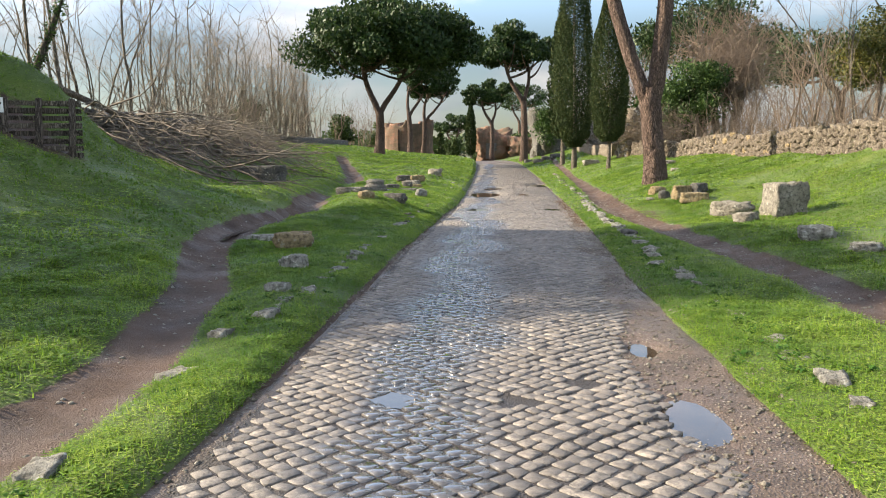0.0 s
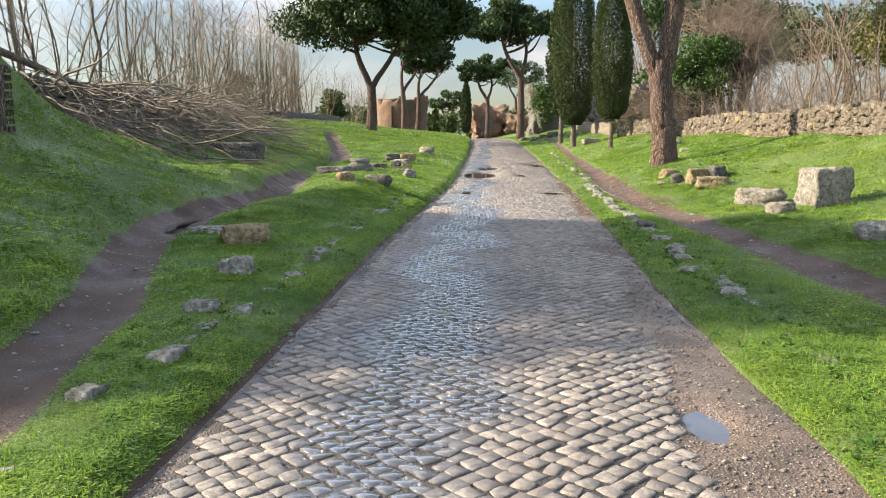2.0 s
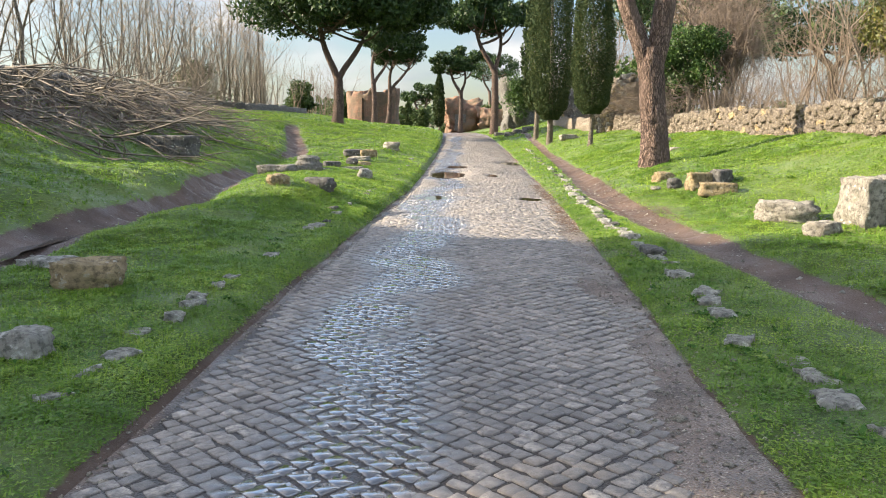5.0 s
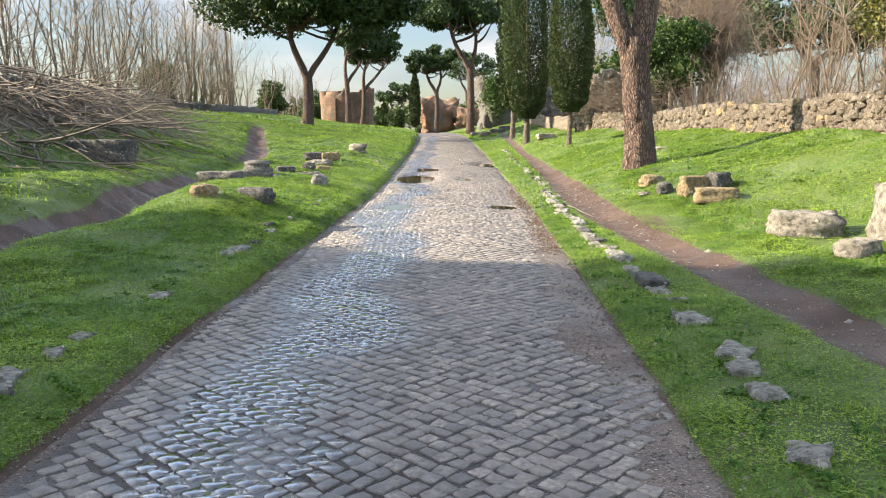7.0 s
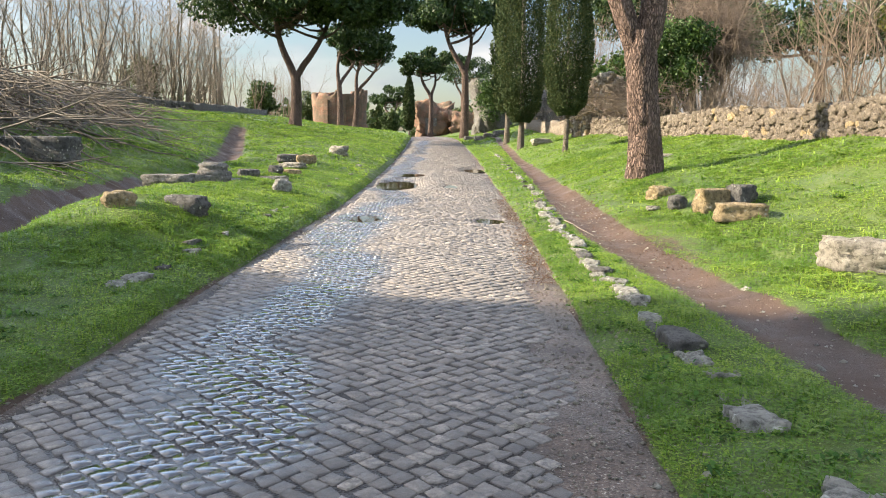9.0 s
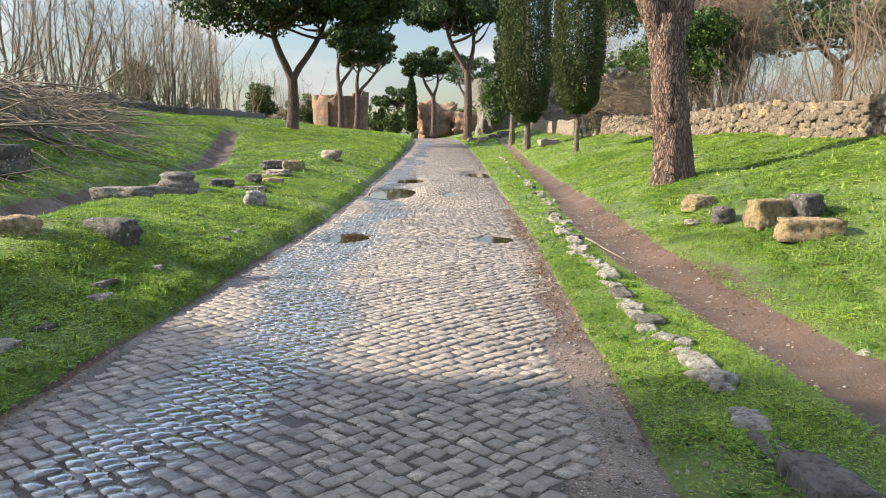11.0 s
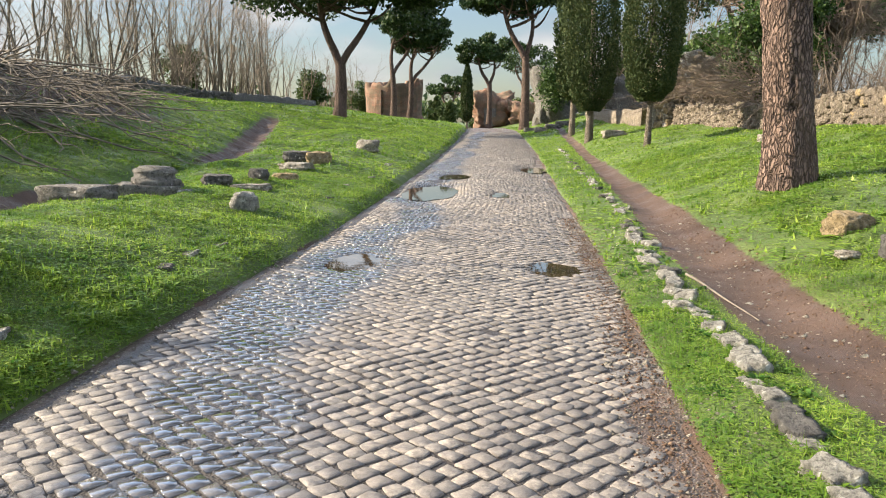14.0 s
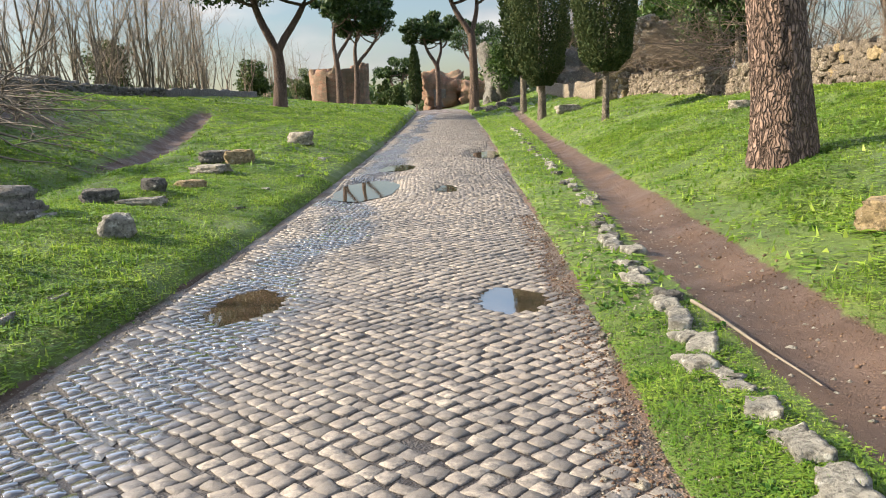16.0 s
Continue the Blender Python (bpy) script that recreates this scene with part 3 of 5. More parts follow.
def build_setts(road):
    pitch = 0.101
    step = pitch / math.sqrt(2)
    rows = np.arange(int(1.8 / step), int(80 / step))
    px, py = [], []
    for r in rows:
        y = r * step
        off = (r % 2) * step
        x = np.arange(-2.2, 2.6, 2 * step) + off
        px.append(x)
        py.append(np.full(len(x), y))
    px, py = np.concatenate(px), np.concatenate(py)
    # the courses wander a little across the road
    wx = px + 0.05 * np.sin(py * 0.9) + rng.normal(0, 0.007, len(px))
    wy = py + 0.07 * np.sin(px * 1.7 + 0.5) + rng.normal(0, 0.007, len(px))
    keep = (wx > road_left(wy) + 0.07 + 0.12 * (value_noise(wy * 0.8, wy * 0 + 3, 5))) & (wx < np.minimum(road_right(wy) - 0.04, sett_right(wy) + 0.03) + 0.4 * (value_noise(wy * 1.3, wx * 3, 6) - 0.5))
    keep &= value_noise(wx * 2.2, wy * 2.2, 41) > 0.045
    wx, wy = wx[keep], wy[keep]
    wz = road_height(wx, wy) + 0.0028 + rng.normal(0, 0.0013, len(wx)) - 0.004 * smooth(0.25, -0.1, sett_right(wy) - wx) - 0.0015 * (value_noise(wx * 1.5, wy * 1.5, 47) > 0.7)
    shapes = [sett_shape(0.0462, k) for k in range(14)] + [far_sett_shape(0.0462, k) for k in range(6)]
    kind = np.where(wy < 26, rng.integers(0, 14, len(wx)), rng.integers(14, 20, len(wx)))
    turn = np.radians(45) + rng.normal(0, 0.07, len(wx)) + rng.integers(0, 4, len(wx)) * np.pi / 2
    tilt = rng.normal(0, 0.014, (len(wx), 2))
    near = (wy > 19.3) & (wy < 21.0) & (np.abs(wx - 0.6) < 0.95)
    chosen = np.flatnonzero(near)[:300]
    single = np.zeros(len(wx), bool)
    single[chosen] = True
    soup = Soup()
    for k, (v, q, t) in enumerate(shapes):
        sel = np.flatnonzero((kind == k) & ~single)
        c, s = np.cos(turn[sel]), np.sin(turn[sel])
        size = rng.uniform(0.93, 1.04, len(sel))
        lx, ly = v[None, :, 0] * size[:, None], v[None, :, 1] * size[:, None]
        x = lx * c[:, None] - ly * s[:, None]
        y = lx * s[:, None] + ly * c[:, None]
        z = v[None, :, 2] + x * tilt[sel, 0:1] + y * tilt[sel, 1:2]
        V = np.stack([x + wx[sel, None], y + wy[sel, None], z + wz[sel, None]], -1).reshape(-1, 3)
        base = (np.arange(len(sel)) * len(v))[:, None, None]
        soup.add(V, (q[None] + base).reshape(-1, 4), (t[None] + base).reshape(-1, 3))
    V, F = soup.arrays()
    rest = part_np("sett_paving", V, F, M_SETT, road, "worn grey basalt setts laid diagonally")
    tagged(rest, kind="stuff")
    meshes = [mesh_np("sett", v, [q, t], M_SETT_PART) for v, q, t in shapes]
    for i in chosen:
        ob = new("sett", meshes[kind[i]])
        ob.parent = road
        ob.matrix_basis = Matrix.LocRotScale((wx[i], wy[i], wz[i]), Euler((tilt[i, 1], -tilt[i, 0], turn[i])), None)


def build_puddles():
    for k, (px, py, rx, ry, dep) in enumerate(PUDDLES):
        ang = np.linspace(0, 2 * np.pi, 40, endpoint=False)
        wob = 1 + 0.5 * fractal(np.cos(ang) * 1.4 + 5 * k, np.sin(ang) * 1.4, 50 + k, 3)
        pts = np.stack([px + np.cos(ang) * rx * 1.2 * wob, py + np.sin(ang) * ry * 1.2 * wob, np.full(40, 0.0)], -1)
        level = float(road_height(px, py)) + (0.60 * dep if px < 0.88 or py > 20 else 0.42 * dep) + (0.012 if py > 20 else 0.0)
        pts[:, 2] = level
        V = np.concatenate([pts, [[px, py, level]]])
        i = np.arange(40)
        ob = new("puddle", mesh_np("puddle", V, np.stack([i, (i + 1) % 40, np.full(40, 40)], -1), M_WATER, True))
        tagged(ob, "shallow rain puddle mirroring the sky on the paving", "puddle", "puddles on the road", "structure")


def build_films():
    for k, (px, py, rx, ry) in enumerate(FILMS):
        ang = np.linspace(0, 2 * np.pi, 56, endpoint=False)
        wob = 1 + 1.1 * fractal(np.cos(ang) * 2.4 + 7 * k, np.sin(ang) * 2.4, 150 + k, 4)
        rings = [np.array([[px, py]])]
        for u in (0.33, 0.66, 1.0):
            rings.append(np.stack([px + np.cos(ang) * rx * wob * u, py + np.sin(ang) * ry * wob * u], -1))
        p = np.concatenate(rings)
        V = np.c_[p, road_height(p[:, 0], p[:, 1]) + 0.0005]
        i = np.arange(56)
        j = (i + 1) % 56
        t = np.stack([np.zeros(56, int), i + 1, j + 1], -1)
        q = np.concatenate([np.stack([i + 1 + 56 * m, i + 57 + 56 * m, j + 57 + 56 * m, j + 1 + 56 * m], -1) for m in range(2)])
        ob = new("water_film", mesh_np("water_film", V, [q, t], M_FILM, True))
        tagged(ob, "thin sheet of rain water between the setts", "puddle", "puddles on the road", "structure")


def path_puddle():
    """Rain standing in the hollow of the trodden path."""
    ys_ = np.linspace(12.9, 15.9, 26)
    half = 0.20 * np.sin(np.linspace(0.05, np.pi - 0.05, 26)) * (1 + 0.8 * fractal(ys_ * 1.7, ys_ * 0, 77, 3))
    mid = path_left(ys_) + 0.06 * np.sin(ys_ * 2.1)
    level = float(np.median(height(mid, ys_))) + 0.012
    V = np.concatenate([np.c_[mid - half, ys_, np.full(26, level)], np.c_[mid + half, ys_, np.full(26, level)]])
    k = np.arange(25)
    ob = new("puddle", mesh_np("puddle", V, np.stack([k, k + 26, k + 27, k + 1], -1), M_WATER, True))
    tagged(ob, "long muddy puddle in the trodden dirt path", "puddle", "puddles on the road", "structure")


build_films()
path_puddle()
build_ground()
ROAD = build_road()
build_puddles()


# ---- trees ----
def wander(p, d, length, steps, bend, up=0.0):
    pts = [np.array(p, float)]
    d = np.array(d, float)
    d /= np.linalg.norm(d)
    for _ in range(steps):
        d = d + rng.normal(0, bend, 3) + np.array([0, 0, up])
        d /= np.linalg.norm(d)
        pts.append(pts[-1] + d * length / steps)
    return np.array(pts), d


def leaf_tris(soup, centres, size, normal_bias=None, long=2.0):
    """Many small pointed leaves or needle tufts round the given centres."""
    n = len(centres)
    a = rng.normal(0, 1, (n, 3))
    if normal_bias is not None:
        a = a * 0.6 + normal_bias
    a /= np.linalg.norm(a, axis=1)[:, None] + 1e-9
    b = np.cross(a, rng.normal(0, 1, (n, 3)))
    b /= np.linalg.norm(b, axis=1)[:, None] + 1e-9
    sz = size * rng.uniform(0.6, 1.35, n)[:, None]
    c = np.asarray(centres)
    v = np.stack([c - b * sz * 0.5, c + b * sz * 0.5, c + a * sz * long * 0.5 + b * sz * 0.1, ], 1).reshape(-1, 3)
    soup.add(v, None, np.arange(3 * n).reshape(-1, 3))


def ball(n, flat=1.0, shell=0.55):
    u = rng.normal(0, 1, (n, 3))
    u /= np.linalg.norm(u, axis=1)[:, None]
    r = (shell + (1 - shell) * rng.random(n))[:, None]
    u = u * r
    u[:, 2] *= flat
    return u


def umbrella_pine(x, y, z, tall, crown_r, crown_h, trunk_r, fork, lean=(0, 0), label="", leaves=11000, clumps=46, crown_off=(0, 0), leaf=0.23, limb_spread=1.0):
    tree = tagged(new("umbrella_pine"), label or "tall umbrella pine with forked trunk and flat dark crown", "tree", "umbrella pines")
    tree.location = (x, y, z)
    wood = Soup()
    top = np.array([crown_off[0], crown_off[1], tall])
    crown_base = tall - crown_h
    f = np.array([lean[0] * fork, lean[1] * fork, fork])
    ts = np.linspace(0, 1, 9)
    pts = ts[:, None] * f[None] + np.c_[0.10 * np.sin(ts * 3), 0.05 * np.sin(ts * 4), 0 * ts] * min(1, fork / 4)
    pts[0, 2] = -0.4
    rad = trunk_r * (1 - 0.22 * ts) * (1 + 0.28 * np.exp(-ts * 9))
    wood.tube(pts, rad, 14)
    part_np("trunk", *wood.arrays(), M_PINEBARK, tree, "", True)
    limbs = Soup()
    ends = []
    for k in range(2):
        sgn = -1 if k == 0 else 1
        goal = np.array([crown_off[0] + sgn * crown_r * 0.25 * limb_spread, crown_off[1] + sgn * 0.4, crown_base + crown_h * 0.25])
        u = np.linspace(0, 1, 8)
        path = f[None] * (1 - u)[:, None] + goal[None] * u[:, None]
        path[:, 0] += sgn * 0.35 * np.sin(u * np.pi) * limb_spread
        path[0, 2] -= 0.3
        limbs.tube(path, trunk_r * (0.66 - 0.08 * k) * (1 - 0.5 * u), 10)
        for m in range(7):
            a = rng.uniform(0, 2 * np.pi)
            start = path[4 + m // 2]
            g2 = np.array([crown_off[0] + math.cos(a) * crown_r * rng.uniform(0.35, 0.85), crown_off[1] + math.sin(a) * crown_r * rng.uniform(0.35, 0.85), crown_base + crown_h * rng.uniform(0.25, 0.5)])
            w = np.linspace(0, 1, 6)
            p2 = start[None] * (1 - w)[:, None] + g2[None] * w[:, None]
            p2[:, 2] -= 0.5 * np.sin(w * np.pi)
            limbs.tube(p2, trunk_r * 0.26 * (1 - 0.75 * w), 5)
            ends.append(g2)
    part_np("limb", *limbs.arrays(), M_PINEBARK, tree, "", True)
    crown = Soup()
    centres = []
    for k in range(clumps):
        a, rr = rng.uniform(0, 2 * np.pi), math.sqrt(rng.uniform(0.0, 1.0)) * 0.86
        dome = math.sqrt(max(0, 1 - rr * rr))
        lift = rng.uniform(0.0, 1.0) ** 0.7
        centres.append((crown_off[0] + math.cos(a) * rr * crown_r, crown_off[1] + math.sin(a) * rr * crown_r, crown_base + crown_h * (0.14 + 0.70 * dome * lift), rng.uniform(0.17, 0.30) * crown_r))
    per = leaves // clumps
    for cx, cy, cz, cr in centres:
        p = ball(per, 0.62, 0.5) * cr * np.array([1, 1, 1.0]) + np.array([cx, cy, cz])
        leaf_tris(crown, p, leaf, (0, 0, 0.7), 2.6)
    part_np("crown", *crown.arrays(), M_NEEDLE, tree)
    return tree


def cypress(x, y, z, tall, wide, clear, leaves=9000, leaf=0.16, trunk_r=0.16):
    tree = tagged(new("cypress"), "narrow columnar cypress with dense dark foliage and bare lower trunk", "tree", "cypresses")
    tree.location = (x, y, z)
    wood = Soup()
    ts = np.linspace(0, 1, 8)
    wood.tube(np.c_[0.05 * np.sin(ts * 5), 0.04 * np.sin(ts * 4), -0.3 + ts * (tall * 0.8)], trunk_r * (1 - 0.7 * ts) * (1 + 0.3 * np.exp(-ts * 20)), 9)
    part_np("trunk", *wood.arrays(), M_GREYBARK, tree, "", True)
    h = rng.random(leaves) ** 1.15
    prof = np.interp(h, [0, 0.06, 0.18, 0.45, 0.75, 0.92, 1], [0.35, 0.75, 0.95, 1.0, 0.72, 0.36, 0.03])
    a = rng.uniform(0, 2 * np.pi, leaves)
    lump = 1 + 0.30 * fractal(a * 1.6, h * tall * 0.9, int(x * 10) % 50, 3)
    r = wide / 2 * prof * lump * np.sqrt(rng.uniform(0.45, 1.0, leaves))
    p = np.c_[np.cos(a) * r, np.sin(a) * r, clear + h * (tall - clear)]
    crown = Soup()
    leaf_tris(crown, p, leaf, np.c_[np.cos(a) * 0.5, np.sin(a) * 0.5, np.full(leaves, 1.0)], 2.6)
    part_np("crown", *crown.arrays(), M_CYPRESS, tree)
    return tree


def bare_tree_mesh(tall, stems, seed_twigs, spread=0.10, twig=0.006):
    """Thin pale stems from one root, with side branches and fine twigs."""
    trunks, twigs = [], Soup()
    for _ in range(stems):
        trunk = Soup()
        trunks.append(trunk)
        d0 = np.array([rng.normal(0, spread), rng.normal(0, spread), 1.0])
        h = tall * rng.uniform(0.7, 1.1)
        r0 = h * rng.uniform(0.0045, 0.0095)
        pts, d = wander((rng.normal(0, 0.25), rng.normal(0, 0.25), -0.2), d0, h, 9, 0.11, 0.02)
        trunk.tube(pts, np.linspace(r0, r0 * 0.2, 10), 5)
        for k in range(seed_twigs):
            i = rng.integers(2, 10)
            a = rng.uniform(0, 2 * np.pi)
            dd = np.array([math.cos(a) * 0.85, math.sin(a) * 0.85, 0.75])
            L = h * rng.uniform(0.12, 0.3)
            p2, d2 = wander(pts[i], dd, L, 4, 0.16, 0.06)
            twigs.tube(p2, np.linspace(max(r0 * 0.3, 0.007), 0.0025, 5), 3)
            for m in range(2):
                p3, _ = wander(p2[rng.integers(1, 5)], d2 + rng.normal(0, 0.6, 3), L * rng.uniform(0.3, 0.6), 3, 0.2, 0.05)
                twigs.tube(p3, np.linspace(0.0045, 0.002, 4), 3)
    return trunks, twigs


def bare_tree(tall, stems, n, label, group, spread=0.1, mat=None):
    tree = tagged(new("bare_tree"), label, "tree", group)
    trunks, twigs = bare_tree_mesh(tall, stems, n, spread)
    for trunk in trunks:
        part_np("trunk", *trunk.arrays(), mat or M_GREYBARK, tree, "", True)
    tagged(part_np("twig_crown", *twigs.arrays(), mat or M_TWIG, tree, "fine leafless twigs"), kind="stuff")
    return tree


def plant(kinds, spots):
    """Sets out copies of some kinds of tree over spots (x, y, size)."""
    used = set()
    for i, (x, y, s) in enumerate(spots):
        k = kinds[i % len(kinds)]
        m = pose(x, y, ground_z(x, y), rng.normal(0, 3), rng.normal(0, 3), rng.uniform(0, 360))
        if k not in used:
            used.add(k)
            k.matrix_basis = m @ Matrix.Scale(s, 4)
            continue
        c = copy_thing(k, m)
        c.scale = (s, s, s)


def pine_at(x, y, *sizes, **more):
    return umbrella_pine(x, y, ground_z(x, y) - 0.05, *sizes, **more)


pine_at(-10.3, 69, 14.2, 8.3, 7.4, 0.45, 3.9, (0.03, 0), leaves=46000, clumps=96, crown_off=(0.8, 0))
pine_at(-11.4, 105, 13.8, 4.2, 5.4, 0.38, 5.2, (-0.02, 0), leaves=11000, crown_off=(1.4, 0.5), clumps=34)
pine_at(-9.9, 108, 12.4, 4.6, 5.0, 0.38, 4.6, (0.05, 0), leaves=11000, crown_off=(2.2, 0), clumps=34)
pine_at(3.1, 86, 15.4, 5.0, 6.0, 0.42, 6.6, (0.0, 0), leaves=15000, crown_off=(-0.8, 0), clumps=38)
pine_at(-0.5, 112, 12.0, 3.7, 4.2, 0.36, 5.6, (0.01, 0), leaves=10000, crown_off=(-0.4, 0), clumps=30)
pine_at(-8.0, 150, 9.6, 4.4, 4.2, 0.36, 3.5, (0.0, 0), leaves=7000, clumps=26)
pine_at(5.0, 160, 14.0, 6.0, 6.0, 0.36, 6.0, (0.0, 0), leaves=8000, clumps=28)
pine_at(20.0, 78, 14.0, 8.5, 7.0, 0.4, 5.0, (0.0, 0), leaves=13000, clumps=44)
pine_at(27.0, 64, 9.0, 7.0, 5.5, 0.4, 3.2, (0.0, 0), leaves=12000, clumps=40)
pine_at(38.0, 62, 9.5, 8.0, 6.0, 0.4, 3.4, (0.0, 0), leaves=12000, clumps=40)
# unseen trees added beside the walk to throw the broad shade over the road
SHADE = "unseen umbrella pine added to shade the road"
umbrella_pine(-22.5, 12.3, 3.4, 12.0, 3.9, 6.2, 0.4, 5.0, label=SHADE, leaves=15000, clumps=46)
umbrella_pine(-23.0, 13.9, 3.5, 12.2, 3.7, 6.8, 0.4, 5.0, label=SHADE, leaves=15000, clumps=46)
umbrella_pine(-22.0, 16.3, 3.5, 9.2, 2.6, 5.2, 0.4, 4.5, label=SHADE, leaves=12000, clumps=40)


def roadside_pine():
    """The big pine beside the right-hand path: thick plated trunk, forked at head height and a half."""
    x, y = 5.15, 26.3
    tree = tagged(new("roadside_pine"), "large pine with thick reddish plated bark and forked trunk", "tree", "umbrella pines")
    tree.location = (x, y, ground_z(x, y))
    n_r, n_a = 64, 48

    def stem(name, line, radii, seed):
        line, radii = np.asarray(line, float), np.asarray(radii, float)
        u = np.linspace(0, len(line) - 1, n_r)
        pts = np.stack([np.interp(u, np.arange(len(line)), line[:, k]) for k in range(3)], -1)
        rad = np.interp(u, np.arange(len(line)), radii)
        ang = np.linspace(0, 2 * np.pi, n_a, endpoint=False)
        A, P = np.meshgrid(ang, pts[:, 2], indexing="xy")
        # long bark plates divided by furrows
        furrow = np.abs(fractal(A * 3.0 + 0.35 * np.sin(P * 2.3), P * 1.5, seed, 3))
        relief = np.minimum(furrow * 5, 1.0) * 0.035 + 0.03 * fractal(A * 0.9, P * 0.5, seed + 7, 2)
        R = rad[:, None] * (1 + relief / 0.32)
        V = np.stack([pts[:, 0:1] + np.cos(A) * R, pts[:, 1:2] + np.sin(A) * R, P], -1).reshape(-1, 3)
        i, j = np.meshgrid(np.arange(n_r - 1), np.arange(n_a), indexing="ij")
        j2 = (j + 1) % n_a
        q = np.stack([i * n_a + j, i * n_a + j2, (i + 1) * n_a + j2, (i + 1) * n_a + j], -1).reshape(-1, 4)
        part_np(name, V, q, M_PINEBARK, tree, "", True)
    stem("trunk", [(0, 0, -0.4), (0, 0, 0.15), (-0.03, 0, 0.7), (-0.12, 0, 1.6), (-0.2, 0, 2.5), (-0.24, 0, 3.0)], [0.42, 0.36, 0.32, 0.305, 0.315, 0.28], 3)
    stem("limb", [(-0.2, 0, 1.9), (-0.42, 0, 2.9), (-0.85, 0, 4.0), (-1.25, 0.1, 5.3), (-1.7, 0.2, 7.0), (-2.0, 0.3, 9.0)], [0.10, 0.23, 0.22, 0.21, 0.19, 0.14], 11)
    stem("limb", [(-0.14, 0, 1.9), (-0.04, 0, 3.0), (0.1, 0, 4.2), (0.22, 0, 5.4), (0.3, 0, 7.0), (0.5, 0, 9.2)], [0.10, 0.25, 0.24, 0.23, 0.20, 0.14], 19)
    crown = Soup()
    for _ in range(40):
        a, rr = rng.uniform(0, 2 * np.pi), math.sqrt(rng.random()) * 5.2
        c = np.array([-0.6 + math.cos(a) * rr, math.sin(a) * rr, 10.2 + 1.9 * math.sqrt(max(0, 1 - (rr / 5.6) ** 2)) * rng.random()])
        leaf_tris(crown, ball(260, 0.5, 0.5) * rng.uniform(0.8, 1.4) + c, 0.24, (0, 0, 0.7), 1.8)
    part_np("crown", *crown.arrays(), M_NEEDLE, tree)


roadside_pine()
cypress(4.82, 49.0, ground_z(4.82, 49.0), 13.6, 2.35, 1.3, 60000, 0.065, 0.16)
cypress(5.47, 39.0, ground_z(5.47, 39.0), 8.6, 1.85, 1.35, 52000, 0.052, 0.10)
cypress(4.88, 58.0, ground_z(4.88, 58.0), 11.0, 2.0, 2.0, 7000, 0.16, 0.17)
cypress(-3.95, 130, 1.0, 9.2, 1.7, 1.0, 4000, 0.22)
for cx, cy, ch in ((-12.6, 182, 6.4), (-14.0, 185, 5.2), (-11.4, 190, 5.0), (-10.2, 186, 4.0)):
    cypress(cx, cy, 1.0, ch, 1.9, 0.3, 1200, 0.4)

thicket = [bare_tree(h, s, n, "leafless pale-barked young tree on the bank", "thicket on the left bank", sp) for h, s, n, sp in
           ((7.6, 2, 16, 0.08), (6.6, 3, 14, 0.14), (8.4, 2, 17, 0.06), (5.8, 3, 15, 0.2), (7.0, 1, 22, 0.1), (6.2, 2, 18, 0.22))]
spots = []
for i in range(118):
    u = i / 117
    y = 22 + 70 * u ** 0.72 + rng.normal(0, 1.2)
    x = np.interp(y, [20, 27, 43, 57, 90], [-13.5, -14.2, -16.2, -19.3, -20.5]) - abs(rng.normal(0, 2.2))
    spots.append((x, y, rng.uniform(0.75, 1.15) * (1.0 if y < 52 else 1.28)))
# three more added out of view to dapple the left bank with shade
for i in range(3):
    spots.append((rng.uniform(-26, -15.5), rng.uniform(9, 17), rng.uniform(0.8, 1.2)))
plant(thicket, spots)

russet = [bare_tree(h, s, n, "leafless brownish shrubby tree behind the stone wall", "bare trees behind the wall", sp, M_BUSH) for h, s, n, sp in
          ((6.2, 4, 13, 0.3), (5.0, 5, 12, 0.4), (7.0, 3, 15, 0.22), (4.4, 6, 9, 0.5))]
spots = []
for i in range(34):
    y = rng.uniform(29, 62)
    spots.append((np.interp(y, [18, 40, 62], [12.0, 11.8, 12.5]) + abs(rng.normal(0, 3.4)), y, rng.uniform(0.7, 1.2)))
plant(russet, spots)
pale = [bare_tree(h, s, n, "slender leafless tree with a pale trunk behind the wall", "bare trees behind the wall", sp) for h, s, n, sp in ((7.2, 2, 9, 0.07), (6.4, 1, 10, 0.05))]
plant(pale, [(12.6, 29.5, 1.1), (13.4, 30.2, 1.0), (14.5, 33, 1.1), (11.8, 27.0, 0.9), (15.5, 31, 1.2), (13.0, 25.5, 1.0), (16, 28, 1.1), (14.6, 23, 1.0), (12.2, 33.5, 0.9)])


def leafy_tree(x, y, z, tall, r, label, mat, leaves=9000, leaf=0.13, name="evergreen_tree", flat=1.1, trunk=True):
    tree = tagged(new(name), label, "tree" if trunk else "shrub")
    tree.location = (x, y, z)
    if trunk:
        wood = Soup()
        pts, _ = wander((0, 0, -0.3), (0.02, 0, 1), tall * 0.75, 7, 0.05, 0.03)
        wood.tube(pts, np.linspace(0.14, 0.05, 8), 8)
        part_np("trunk", *wood.arrays(), M_GREYBARK, tree, "", True)
    crown = Soup()
    cz = tall - r * flat * 0.95
    for _ in range(26):
        c = ball(1, flat, 0.3)[0] * r * 0.75 + np.array([0, 0, cz])
        leaf_tris(crown, ball(leaves // 26, 0.8, 0.45) * r * rng.uniform(0.28, 0.5) + c, leaf, (0, 0, 0.3), 1.5)
    part_np("crown", *crown.arrays(), mat, tree)
    return tree


